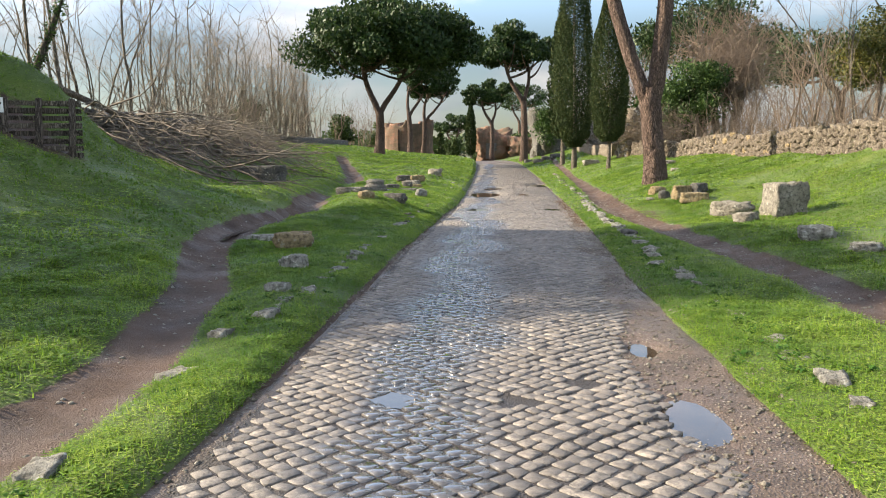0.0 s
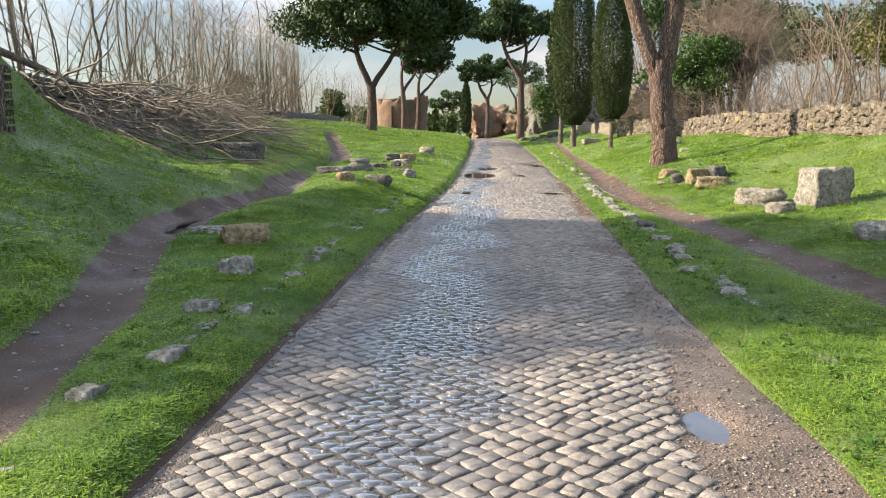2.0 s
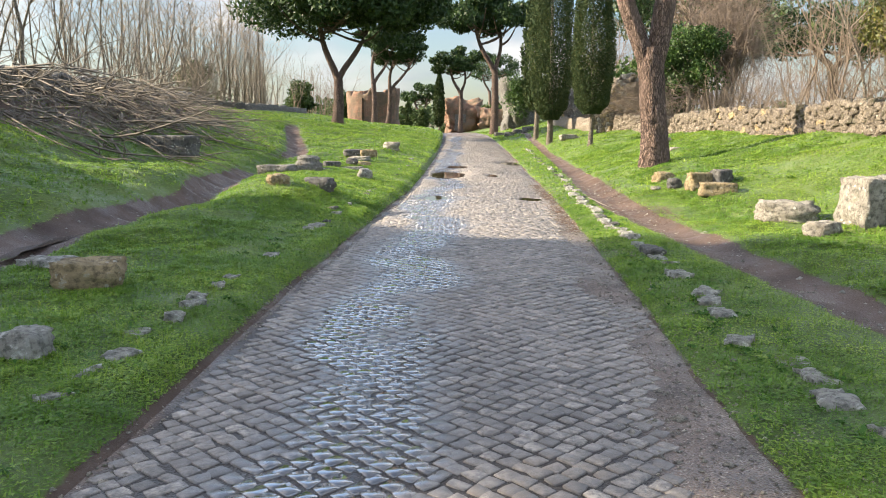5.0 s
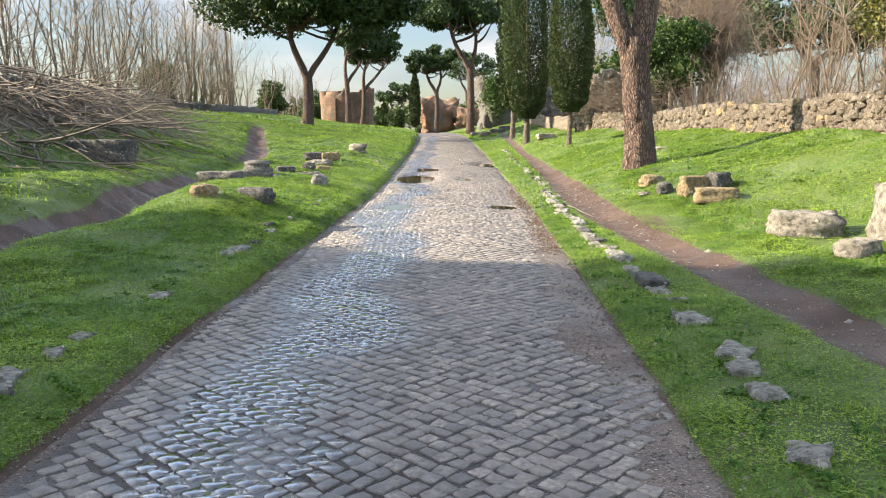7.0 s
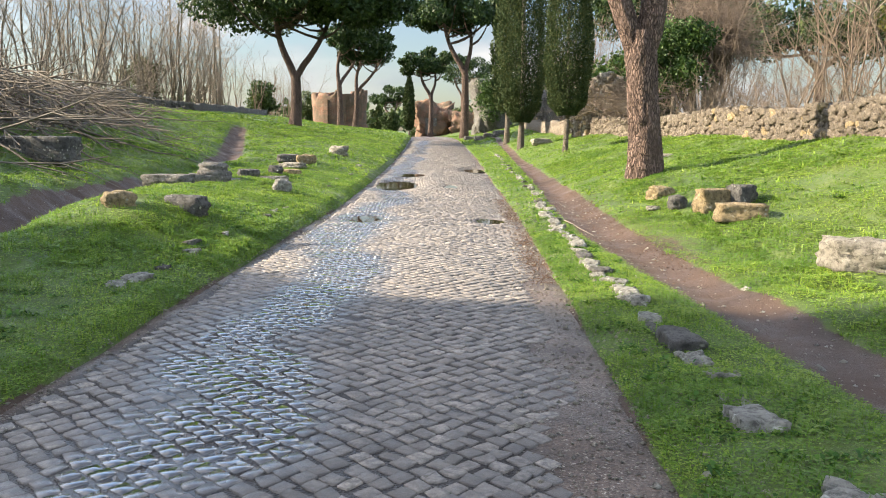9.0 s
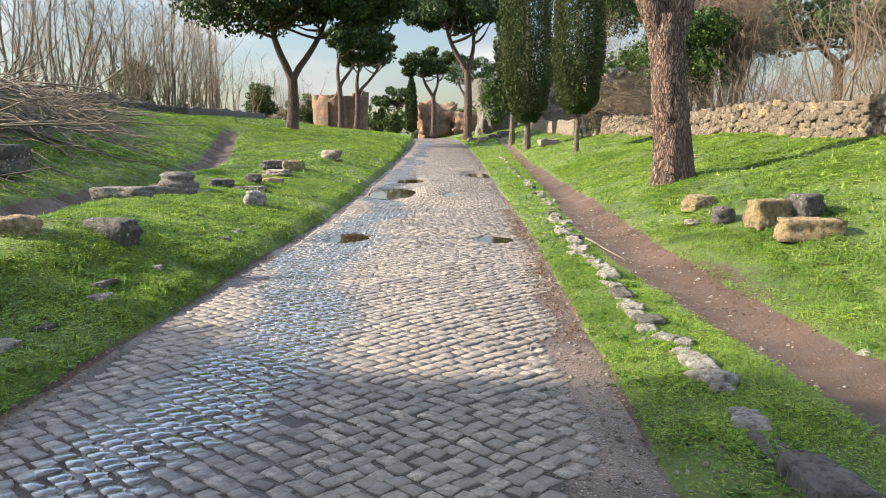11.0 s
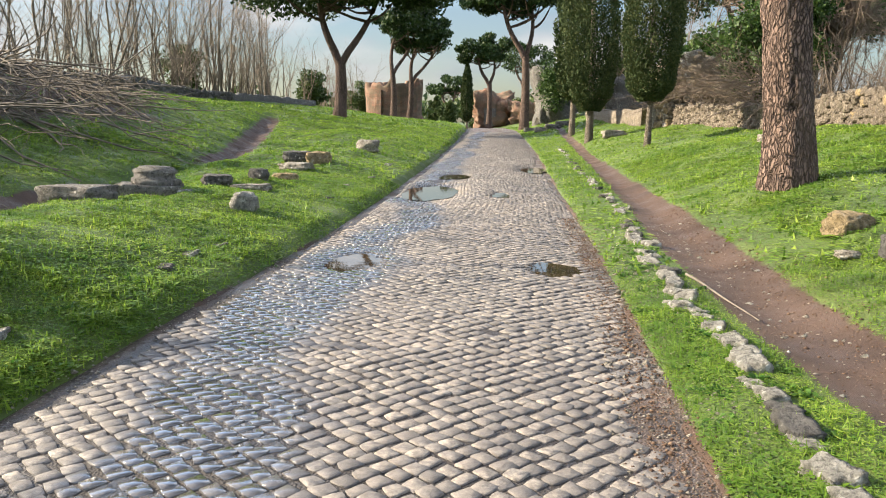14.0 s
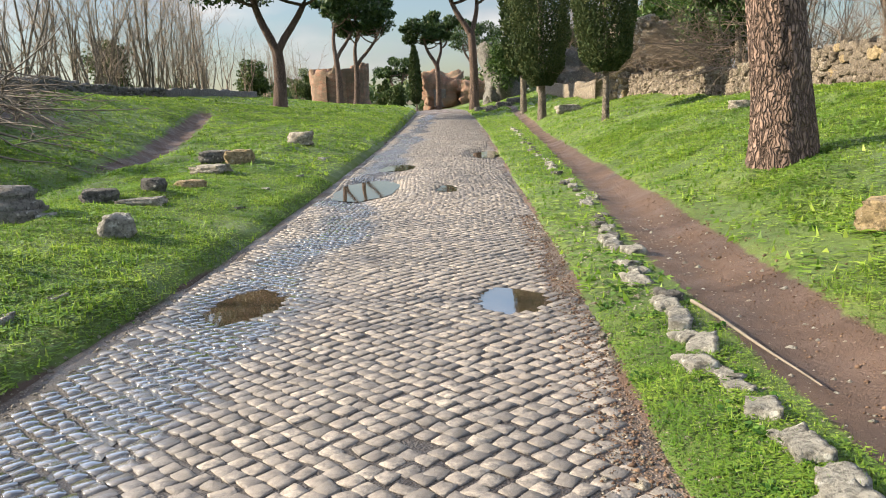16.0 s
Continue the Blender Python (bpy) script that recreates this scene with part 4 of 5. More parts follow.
# oaks added out of view to cast shade on the slope and road
for sx_, sy_ in ((-18.6, 9.0), (-19.6, 13.8), (-18.6, 16.5)):
    leafy_tree(sx_, sy_, 3.3, 6.8, 2.6, "unseen evergreen oak added to shade the slope", M_IVY, 7000, 0.2)
leafy_tree(-20.6, 8.7, 3.3, 8.1, 2.5, "tall unseen evergreen oak added to shade the road", M_IVY, 9000, 0.2)
leafy_tree(11.0, 44, 1.9, 5.2, 2.0, "ivy-green evergreen tree behind the stone wall", M_IVY, 12000)
leafy_tree(11.0, 47, 1.9, 4.2, 1.8, "dark evergreen shrub over the ruin", M_IVY, 8000, name="evergreen_shrub", trunk=False)
leafy_tree(13.7, 30, 2.0, 5.0, 1.7, "evergreen tree with yellowing leaves", M_OLIVE, 9000, 0.1)
leafy_tree(6.4, 94, 1.6, 6.6, 2.6, "dark shrubs growing over an old ruin", M_IVY, 7000, 0.2, "evergreen_shrub", trunk=False)
leafy_tree(-24, 75, 3.5, 4.2, 2.2, "dark evergreen bush among bare trees", M_FARGREEN, 5000, 0.2, "evergreen_shrub", trunk=False)


def round_bare_tree(x, y, tall, r, label):
    """A broad leafless tree: several stems fanning out into a rounded mass of fine twigs."""
    tree = tagged(new("bare_tree"), label, "tree", "bare trees behind the wall")
    tree.location = (x, y, ground_z(x, y))
    twigs = Soup()
    for k in range(9):
        stem = Soup()
        a = k * 0.7 + rng.normal(0, 0.2)
        end = np.array([math.cos(a) * r * 0.55, math.sin(a) * r * 0.55, tall * rng.uniform(0.5, 0.72)])
        u = np.linspace(0, 1, 8)[:, None]
        line = end[None] * u + np.array([[0, 0, 1.0]]) * np.sin(u * np.pi) * 0.5 + np.array([math.cos(a) * 0.4, math.sin(a) * 0.4, -0.3]) * (1 - u)
        stem.tube(line, np.linspace(0.10, 0.035, 8), 6)
        part_np("trunk", *stem.arrays(), M_GREYBARK, tree, "", True)
        for _ in range(48):
            b, e = rng.uniform(0, 2 * np.pi), math.asin(rng.uniform(-0.1, 1.0))
            tip = np.array([math.cos(b) * math.cos(e) * r, math.sin(b) * math.cos(e) * r, tall * 0.5 + math.sin(e) * tall * 0.5]) * rng.uniform(0.8, 1.03)
            start = line[rng.integers(3, 8)]
            w = np.linspace(0, 1, 5)[:, None]
            p = start * (1 - w) + tip * w + np.array([[0, 0, 0.5]]) * np.sin(w * np.pi) + rng.normal(0, 0.07, (5, 3))
            twigs.tube(p, np.linspace(0.03, 0.009, 5), 3)
            for _k in range(3):
                q, _ = wander(p[rng.integers(2, 5)], tip - start + rng.normal(0, 1.2, 3), rng.uniform(0.5, 1.1), 3, 0.2, 0.03)
                twigs.tube(q, np.linspace(0.013, 0.006, 4), 3)
    tagged(part_np("twig_crown", *twigs.arrays(), M_BUSH, tree, "fine leafless twigs"), kind="stuff")


round_bare_tree(15.6, 55.0, 9.2, 4.3, "broad round leafless brown tree behind the wall")
round_bare_tree(13.0, 46.0, 5.6, 2.4, "low round leafless brown tree behind the wall")


def ivied_trunk():
    tree = tagged(new("ivied_tree"), "dark leaning bare trunk wrapped in ivy above the bank", "tree")
    x, y = -12.3, 20.0
    tree.location = (x, y, ground_z(x, y))
    line = np.array([(0, 0, -0.3), (0.3, 0, 0.7), (0.65, 0.05, 1.5), (1.05, 0.1, 2.4), (1.4, 0.1, 3.1)])
    wood, ivy = Soup(), Soup()
    wood.tube(line, np.linspace(0.12, 0.06, 5), 8)
    part_np("trunk", *wood.arrays(), M_WOOD, tree, "", True)
    for k in range(26):
        u = rng.uniform(0.5, 3.6)
        c = np.array([np.interp(u, np.arange(5), line[:, m]) for m in range(3)])
        leaf_tris(ivy, ball(55, 1.2, 0.3) * rng.uniform(0.10, 0.24) + c, 0.07, (0, 0, 0.2), 1.3)
    part_np("ivy", *ivy.arrays(), M_IVY, tree, "dark ivy leaves")


ivied_trunk()


def far_woods():
    """A ragged belt of distant trees along the horizon."""
    soup = Soup()
    for i in range(230):
        a = radians(rng.uniform(-75, 75))
        R = rng.uniform(150, 260)
        h = rng.uniform(3, 8)
        c = np.array([math.sin(a) * R, math.cos(a) * R, 2.0 + h * 0.5])
        leaf_tris(soup, ball(110, 0.9, 0.3) * np.array([h * 0.8, h * 0.8, h * 0.6]) + c, 1.3, (0, 0, 0.4), 1.4)
    ob = new("distant_woods", mesh_np("distant_woods", *soup.arrays(), M_FARGREEN))
    tagged(ob, "distant belt of dull green woodland on the horizon", "woods", kind="stuff")


far_woods()


# ---- dry-stone wall on the right, ruins ----
def rock_mesh(name, sx, sy, sz, seed, mat, cube=0.6, bumpy=0.12, cuts=3):
    """An uneven stone, from boulder (cube 0) to squared block (cube 1); its base lies at z = 0."""
    bm = bmesh.new()
    bmesh.ops.create_cube(bm, size=2)
    bmesh.ops.subdivide_edges(bm, edges=bm.edges[:], cuts=cuts, use_grid_fill=True)
    off = Vector((seed * 3.17, seed * 1.31, seed * 0.77))
    for v in bm.verts:
        p = v.co.copy()
        s = p.normalized() * 1.12
        q = s.lerp(p, cube)
        q = q * (1 + bumpy * 1.5 * noise.noise(q * 1.1 + off) + bumpy * 0.9 * noise.noise(q * 2.9 + off) - bumpy * 0.9 * abs(noise.noise(q * 5.5 + off)))
        v.co = Vector((q.x * sx / 2, q.y * sy / 2, q.z * sz / 2 + sz / 2))
    me = bpy.data.meshes.new(name)
    bm.to_mesh(me)
    bm.free()
    me.polygons.foreach_set("use_smooth", np.ones(len(me.polygons), bool))
    me.materials.append(mat)
    return me


def wall_line(y):
    return np.interp(y, [-8, 20, 33, 43, 50, 60, 90], [9.1, 8.95, 8.75, 8.35, 8.0, 7.5, 9.0])


def build_wall():
    ys = np.arange(-8, 48.01, 0.5)
    sections = []
    for y in ys:
        x = wall_line(y)
        zb, zt = ground_z(x - 0.1, y) - 0.4, ground_z(x - 0.1, y) + 0.70 + 0.10 * float(fractal(y * 0.5, 0.0, 61, 3))
        sections.append([(x + 0.05, y, zb), (x + 0.09, y, zt), (x + 0.5, y, zt + 0.02), (x + 0.5, y, zb)])
    V = np.array(sections).reshape(-1, 3)
    i, j = np.meshgrid(np.arange(len(ys) - 1), np.arange(4), indexing="ij")
    j2 = (j + 1) % 4
    q = np.stack([i * 4 + j, i * 4 + j2, (i + 1) * 4 + j2, (i + 1) * 4 + j], -1).reshape(-1, 4)
    e = (len(ys) - 1) * 4
    q = np.concatenate([q, [[0, 1, 2, 3], [e + 3, e + 2, e + 1, e]]])
    wall = new("wall_east", mesh_np("wall_east", V, q, M_MORTAR))
    tagged(wall, "low rubble-stone boundary wall of pale brown stones", "wall", kind="structure")
    meshes = [rock_mesh("wall_stone", 0.24, 0.24, 0.15, k, M_TUFF if k == 3 else M_WALLSTONE, 0.9, 0.15, 2) for k in range(10)]
    placed = 0
    rest = Soup()
    for y0 in np.arange(14, 48, 0.2):
        x = float(wall_line(y0))
        base = ground_z(x - 0.1, y0)
        z = base - 0.1 + rng.uniform(-0.05, 0.05)
        while z < base + 0.66:
            s = rng.uniform(0.7, 1.25)
            yy = y0 + rng.uniform(-0.06, 0.06)
            m = Matrix.LocRotScale((x + 0.105 + rng.normal(0, 0.02), yy, z), Euler((rng.normal(0, 0.2), rng.normal(0, 0.1), rng.normal(0, 0.25))), (s, s * rng.uniform(0.8, 1.15), s))
            me = meshes[rng.integers(0, 10)]
            if 24 < y0 < 34 and placed < 300:
                ob = new("stone", me)
                ob.parent = wall
                ob.matrix_basis = m
                placed += 1
            else:
                co = np.empty(len(me.vertices) * 3, np.float32)
                me.vertices.foreach_get("co", co)
                co = co.reshape(-1, 3) @ np.array(m.to_3x3()).T + np.array(m.translation)
                rest.add(co, np.array([p.vertices[:] for p in me.polygons]))
            z += 0.125 * s
    V, F = rest.arrays()
    tagged(part_np("stonework", V, F, M_WALLSTONE, wall, "rubble stones in mortar", True), kind="stuff")


build_wall()


def rough_line(ys, fx, zt, thick, name, label, mat):
    """A low earth-bound rubble wall along fx(y), with an uneven top."""
    sections = []
    for y in ys:
        x, z0 = float(fx(y)), ground_z(float(fx(y)), y)
        t = zt + 0.14 * float(fractal(y * 0.6, 2.0, 71, 3))
        sections.append([(x, y, z0 - 0.5), (x - 0.05, y, z0 + t), (x - thick, y, z0 + t + 0.03), (x - thick - 0.05, y, z0 - 0.5)])
    V = np.array(sections).reshape(-1, 3)
    i, j = np.meshgrid(np.arange(len(ys) - 1), np.arange(4), indexing="ij")
    j2 = (j + 1) % 4
    q = np.stack([i * 4 + j2, i * 4 + j, (i + 1) * 4 + j, (i + 1) * 4 + j2], -1).reshape(-1, 4)
    e = (len(ys) - 1) * 4
    q = np.concatenate([q, [[3, 2, 1, 0], [e, e + 1, e + 2, e + 3]]])
    return tagged(new(name, mesh_np(name, V, q, mat)), label, "wall", kind="structure")


def west_line(y):
    return np.interp(y, [20, 34, 44, 57, 76, 92], [-12.2, -12.9, -14.1, -17.2, -18.2, -17.2])


def build_west_wall():
    ys = np.arange(20, 92, 0.6)
    wall = rough_line(ys, west_line, 0.55, 0.5, "wall_west", "low mossy rubble-stone wall along the top of the bank", M_BASALT)
    meshes = [rock_mesh("west_stone", 0.26, 0.34, 0.2, 30 + k, M_BASALT, 0.6, 0.2, 2) for k in range(6)]
    n = 0
    for y0 in np.arange(20, 69, 0.5):
        x = float(west_line(y0))
        z0 = ground_z(x, y0)
        for lev in range(3):
            if n >= 300:
                break
            s = rng.uniform(0.8, 1.3)
            ob = new("stone", meshes[rng.integers(0, 6)])
            ob.parent = wall
            ob.matrix_basis = Matrix.LocRotScale((x + rng.normal(0, 0.03), y0 + rng.normal(0, 0.05), z0 - 0.05 + lev * 0.19), Euler((rng.normal(0, 0.2), 0, rng.normal(0, 0.3))), (s, s, s))
            n += 1


build_west_wall()


def loose_stone(x, y, sx, sy, sz, seed, mat, cube, label, name="stone_block", rz=0.0, sink=0.06, bumpy=0.10, tip=0.0, category="stone"):
    ob = new(name, rock_mesh(name, sx, sy, sz, seed, mat, cube * 0.9 + 0.1, bumpy * 1.5, 8))
    ob.matrix_basis = pose(x, y, ground_z(x, y) - sink, tip, tip * 0.5, rz)
    return tagged(ob, label, category, "loose ancient stones")


loose_stone(5.40, 15.6, 0.66, 0.60, 0.68, 1, M_ROCK, 0.9, "squared weathered marble block standing in the grass", rz=12, bumpy=0.06)
loose_stone(4.74, 16.65, 0.80, 0.62, 0.34, 2, M_ROCK, 0.45, "low flat grey boulder lying in the grass", "boulder", rz=-15)
loose_stone(4.55, 15.05, 0.40, 0.30, 0.20, 3, M_ROCK, 0.5, "small pale stone in the grass", "boulder", rz=25, sink=0.03)
loose_stone(4.56, 12.0, 0.50, 0.36, 0.24, 4, M_KERB, 0.4, "pale lichened stone half sunk in grass", "boulder", rz=-20)
loose_stone(4.62, 10.6, 0.38, 0.32, 0.15, 5, M_KERB, 0.4, "pale lichened stone half sunk in grass", "boulder", rz=10)
loose_stone(4.80, 21.0, 0.50, 0.38, 0.36, 6, M_TUFF, 0.85, "yellow tuff block with lichen", rz=8)
loose_stone(5.18, 20.95, 0.42, 0.38, 0.34, 7, M_BASALT, 0.5, "dark broken stone beside a tuff block", "boulder", rz=30)
loose_stone(4.86, 20.1, 0.66, 0.36, 0.25, 8, M_TUFF, 0.92, "flat squared block with lichened top", rz=-8, bumpy=0.05)
loose_stone(4.45, 21.6, 0.28, 0.24, 0.24, 9, M_BASALT, 0.4, "small dark rounded stone", "boulder", sink=0.04)
loose_stone(4.52, 22.75, 0.46, 0.32, 0.26, 10, M_TUFF, 0.55, "pale angular rock in the grass", "boulder", rz=20)
loose_stone(4.15, 21.9, 0.22, 0.16, 0.08, 11, M_ROCK, 0.4, "small pale stone beside the path", "boulder", sink=0.01)
loose_stone(-3.1, 11.75, 0.56, 0.38, 0.28, 12, M_TUFF, 0.6, "mossy ochre rock on the verge", "boulder", rz=15)
loose_stone(-3.75, 12.4, 0.58, 0.30, 0.16, 13, M_KERB, 0.6, "flat pale slab sunk in the verge", "boulder", rz=-10)
loose_stone(-2.58, 9.85, 0.34, 0.26, 0.22, 14, M_KERB, 0.4, "pale lichened stone on the verge", "boulder")
loose_stone(-2.38, 8.35, 0.26, 0.18, 0.10, 15, M_KERB, 0.4, "pale lichened stone on the verge", "boulder", sink=0.02)
loose_stone(-2.55, 19.35, 0.56, 0.34, 0.30, 16, M_BASALT, 0.5, "dark rock spotted with lichen on a mound", "boulder", rz=-12, sink=0.13)
loose_stone(-3.15, 18.75, 0.36, 0.30, 0.22, 17, M_TUFF, 0.4, "mossy rock on a mound", "boulder", rz=30)
loose_stone(-4.95, 25.6, 0.62, 0.40, 0.26, 18, M_BASALT, 0.5, "dark rock beside a column base", "boulder", rz=10)
loose_stone(-2.45, 24.8, 0.34, 0.24, 0.30, 19, M_KERB, 0.5, "upright lichened stone among weeds", "boulder", rz=35, tip=12)
loose_stone(-3.62, 27.1, 0.46, 0.36, 0.24, 20, M_BASALT, 0.4, "dark low rock in the grass", "boulder", rz=15)
loose_stone(-3.05, 27.0, 0.62, 0.30, 0.12, 21, M_ROCK, 0.8, "flat grey slab in the grass", "boulder", rz=5, sink=0.03)
loose_stone(-3.16, 27.8, 0.32, 0.28, 0.24, 22, M_BASALT, 0.3, "dark low rock in the grass", "boulder")
loose_stone(-3.0, 28.8, 0.48, 0.26, 0.16, 23, M_TUFF, 0.5, "brownish low rock in the grass", "boulder", rz=12)
loose_stone(-3.4, 31.2, 0.66, 0.45, 0.18, 24, M_ROCK, 0.6, "flat pale rock in the grass", "boulder", rz=-15)
loose_stone(-3.9, 33.2, 0.7, 0.5, 0.28, 25, M_BASALT, 0.4, "dark mossy rock in the grass", "boulder", rz=8)
loose_stone(-3.32, 32.9, 0.56, 0.40, 0.32, 26, M_TUFF, 0.6, "brown squared rock in the grass", "boulder", rz=18)
loose_stone(-2.95, 37.6, 0.66, 0.5, 0.36, 27, M_ROCK, 0.6, "pale grey rock in the grass", "boulder", rz=-8)
loose_stone(-8.05, 26.6, 1.62, 0.55, 0.55, 28, M_BASALT, 0.92, "long dark lichened stone block lying on the slope", rz=-6, bumpy=0.05)
loose_stone(-4.55, 24.5, 0.85, 0.6, 0.26, 52, M_GREYSTONE, 0.9, "flat squared grey slab before a column base", rz=-10, bumpy=0.05)
loose_stone(7.1, 33.0, 0.5, 0.3, 0.2, 29, M_ROCK, 0.5, "pale rock on the grassy slope", "boulder")
loose_stone(6.4, 29.0, 0.3, 0.24, 0.14, 30, M_ROCK, 0.4, "small pale rock on the grassy slope", "boulder", sink=0.02)
loose_stone(5.7, 47.5, 1.1, 0.5, 0.35, 31, M_ROCK, 0.5, "grey slab of rubble below a cypress", "boulder", rz=20)
for bx, by in ((4.0, 74), (4.9, 76), (5.6, 73), (3.4, 79)):
    loose_stone(bx, by, rng.uniform(0.7, 1.2), 0.6, rng.uniform(0.35, 0.6), int(by), M_BASALT, 0.4, "dark rubble stone beside the road", "boulder")


def column_base():
    base = tagged(new("column_base"), "grey marble column base on a tilted square plinth", "ruin", "loose ancient stones")
    x, y = -4.05, 25.5
    base.matrix_basis = pose(x, y, ground_z(x, y) - 0.05, 0, 3, 14) @ Matrix.Scale(0.84, 4)
    plinth = new("plinth", rock_mesh("plinth", 1.0, 0.75, 0.30, 41, M_GREYSTONE, 0.93, 0.05, 5))
    plinth.parent = base
    prof = [(0.40, 0.28), (0.42, 0.33), (0.40, 0.39), (0.34, 0.41), (0.33, 0.47), (0.36, 0.50), (0.36, 0.54), (0.30, 0.57), (0.27, 0.60), (0.0, 0.61)]
    n = 28
    ang = np.linspace(0, 2 * np.pi, n, endpoint=False)
    V = np.concatenate([np.c_[np.cos(ang) * r * (1 + 0.06 * np.sin(ang * 3 + k)), np.sin(ang) * r * (1 + 0.05 * np.cos(ang * 2)), np.full(n, z + 0.0)] for k, (r, z) in enumerate(prof)])
    i, j = np.meshgrid(np.arange(len(prof) - 1), np.arange(n), indexing="ij")
    j2 = (j + 1) % n
    q = np.stack([i * n + j, i * n + j2, (i + 1) * n + j2, (i + 1) * n + j], -1).reshape(-1, 4)
    m = part_np("moulding", V, q, M_GREYSTONE, base, "worn round torus moulding", True)
    m.location = (0.08, 0.05, 0)
    ch = new("broken_corner", rock_mesh("broken_corner", 0.34, 0.3, 0.26, 43, M_KERB, 0.5, 0.15, 4))
    ch.parent = base
    ch.location = (0.55, -0.2, 0)


column_base()


# ---- kerbs ----
def kerb_right(y):
    return np.interp(y, [4, 7, 11, 13, 18, 20, 22, 24, 26.2, 28.6, 45, 60], [1.94, 2.0, 2.12, 2.24, 2.36, 2.48, 2.54, 2.66, 2.86, 3.0, 3.5, 3.9])


def kerb_left(y):
    return np.interp(y, [3, 6.5, 13, 19, 26, 40], [-2.22, -2.2, -2.12, -1.98, -1.9, -2.0])


def build_kerbs():
    meshes = [rock_mesh("kerb_stone", 0.20, 0.29, 0.15, 60 + k, M_BASALT if k > 5 else M_KERB, 0.86, 0.15, 5) for k in range(9)]
    for name, line, spans in (("kerb_east", kerb_right, ((3.8, 9.0, 0.52, 0.8), (9.0, 15, 0.40, 0.75), (15, 26, 0.23, 0.96), (26, 50, 0.5, 0.8))),
                              ("kerb_west", kerb_left, ((3.2, 8, 0.55, 0.6), (8, 19, 0.42, 0.75), (19, 36, 0.7, 0.5)))):
        kerb = tagged(new(name), "row of worn pale kerbstones sunk in the grass verge", "kerb", kind="structure")
        for a, b, step, chance in spans:
            for y in np.arange(a, b, step):
                if rng.random() > chance:
                    continue
                x = float(line(y)) + rng.normal(0, 0.05)
                s = rng.uniform(0.8, 1.25) * (0.98 if 9 < y < 15 and name == "kerb_east" else 0.72)
                deep = 0.10 if name == "kerb_west" else (0.115 if y < 14 else 0.09)
                ob = new("kerbstone", meshes[rng.integers(0, 9 if y > 14 else 6)])
                ob.parent = kerb
                ob.matrix_basis = Matrix.LocRotScale((x, y + rng.normal(0, 0.05), ground_z(x, y) - deep * s + rng.uniform(-0.02, 0.015)), Euler((rng.normal(0, 0.06), rng.normal(0, 0.08), rng.normal(0, 0.25))), (s, s * rng.uniform(0.8, 1.25), s))


build_kerbs()


# ---- timber revetment and fallen branches on the left bank ----
def plank_revetment():
    fence = tagged(new("plank_revetment"), "weathered timber plank revetment with round posts holding a bank", "fence")
    x0, y0 = -8.35, 15.3
    fence.matrix_basis = pose(x0, y0, 1.55, 0, 0, 208)
    for k in range(5):
        s = Soup()
        u = k * 0.58
        s.tube([(u + 0.10, 0.10, -0.55), (u + 0.02, 0.06, 0.3), (u - 0.02, 0.03, 1.16), (u - 0.02, 0.03, 1.17)], [0.07, 0.066, 0.06, 0.002], 8)
        part_np("post", *s.arrays(), M_WOOD, fence, "", True)
    for k in range(8):
        bm = bmesh.new()
        bmesh.ops.create_cube(bm, size=1)
        bmesh.ops.subdivide_edges(bm, edges=bm.edges[:], cuts=3, use_grid_fill=True)
        for v in bm.verts:
            w = noise.noise(Vector((v.co.x * 4 + k * 7, v.co.y * 2, v.co.z * 2)))
            v.co = Vector((1.18 + v.co.x * 2.7, -0.04 + v.co.y * 0.05, 0.06 + k * 0.145 + v.co.z * 0.085 + 0.03 * w))
        part("plank", bm, M_GREYBARK if k % 3 == 1 else M_WOOD, fence, "", False)
    bm = bmesh.new()
    bmesh.ops.create_cube(bm, size=1, matrix=Matrix.LocRotScale((1.22, 0.105, 1.02), None, (0.13, 0.012, 0.28)))
    notice = part("notice", bm, M_PAPER, fence, "small white paper notice", False)
    bm = bmesh.new()
    bmesh.ops.create_cube(bm, size=1, matrix=Matrix.LocRotScale((1.22, 0.114, 1.05), None, (0.07, 0.004, 0.04)))
    part("printed_bar", bm, M_WOOD, notice, "dark printed bar", False)


plank_revetment()


def brush(name, label, n, place, length, aim, mat, r=0.018):
    """Fallen branches with side twigs, heaped over the ground."""
    soup = Soup()
    for _ in range(n):
        x, y, lift = place()
        L = length * rng.uniform(0.4, 1.3)
        d = np.array(aim) + rng.normal(0, 0.45, 3) * np.array([1, 1, 0.25])
        z = ground_z(x, y) + lift
        pts, d2 = wander((x, y, z), d, L, 5, 0.16, -0.03)
        for p in pts:
            p[2] = max(p[2], ground_z(p[0], p[1]) + 0.04 + lift * 0.25)
        rr = r * rng.uniform(0.4, 1.5)
        soup.tube(pts, np.linspace(rr, rr * 0.3, 6), 4)
        for _k in range(3):
            p2, _ = wander(pts[rng.integers(1, 5)], d2 + rng.normal(0, 0.7, 3), L * rng.uniform(0.2, 0.45), 3, 0.25, 0.0)
            soup.tube(p2, np.linspace(rr * 0.45, 0.003, 4), 3)
    ob = new(name, mesh_np(name, *soup.arrays(), mat))
    return tagged(ob, label, "branches", kind="stuff")


def bank_spot():
    y = rng.uniform(21, 42)
    u = rng.random() ** 1.5
    x = np.interp(y, [20, 27, 34, 42], [-12.2, -12.6, -13.0, -13.8]) + u * np.interp(y, [20, 27, 35, 42], [2.6, 3.6, 3.0, 1.5])
    return x, y, rng.uniform(0.02, 0.8) * (1 - u)


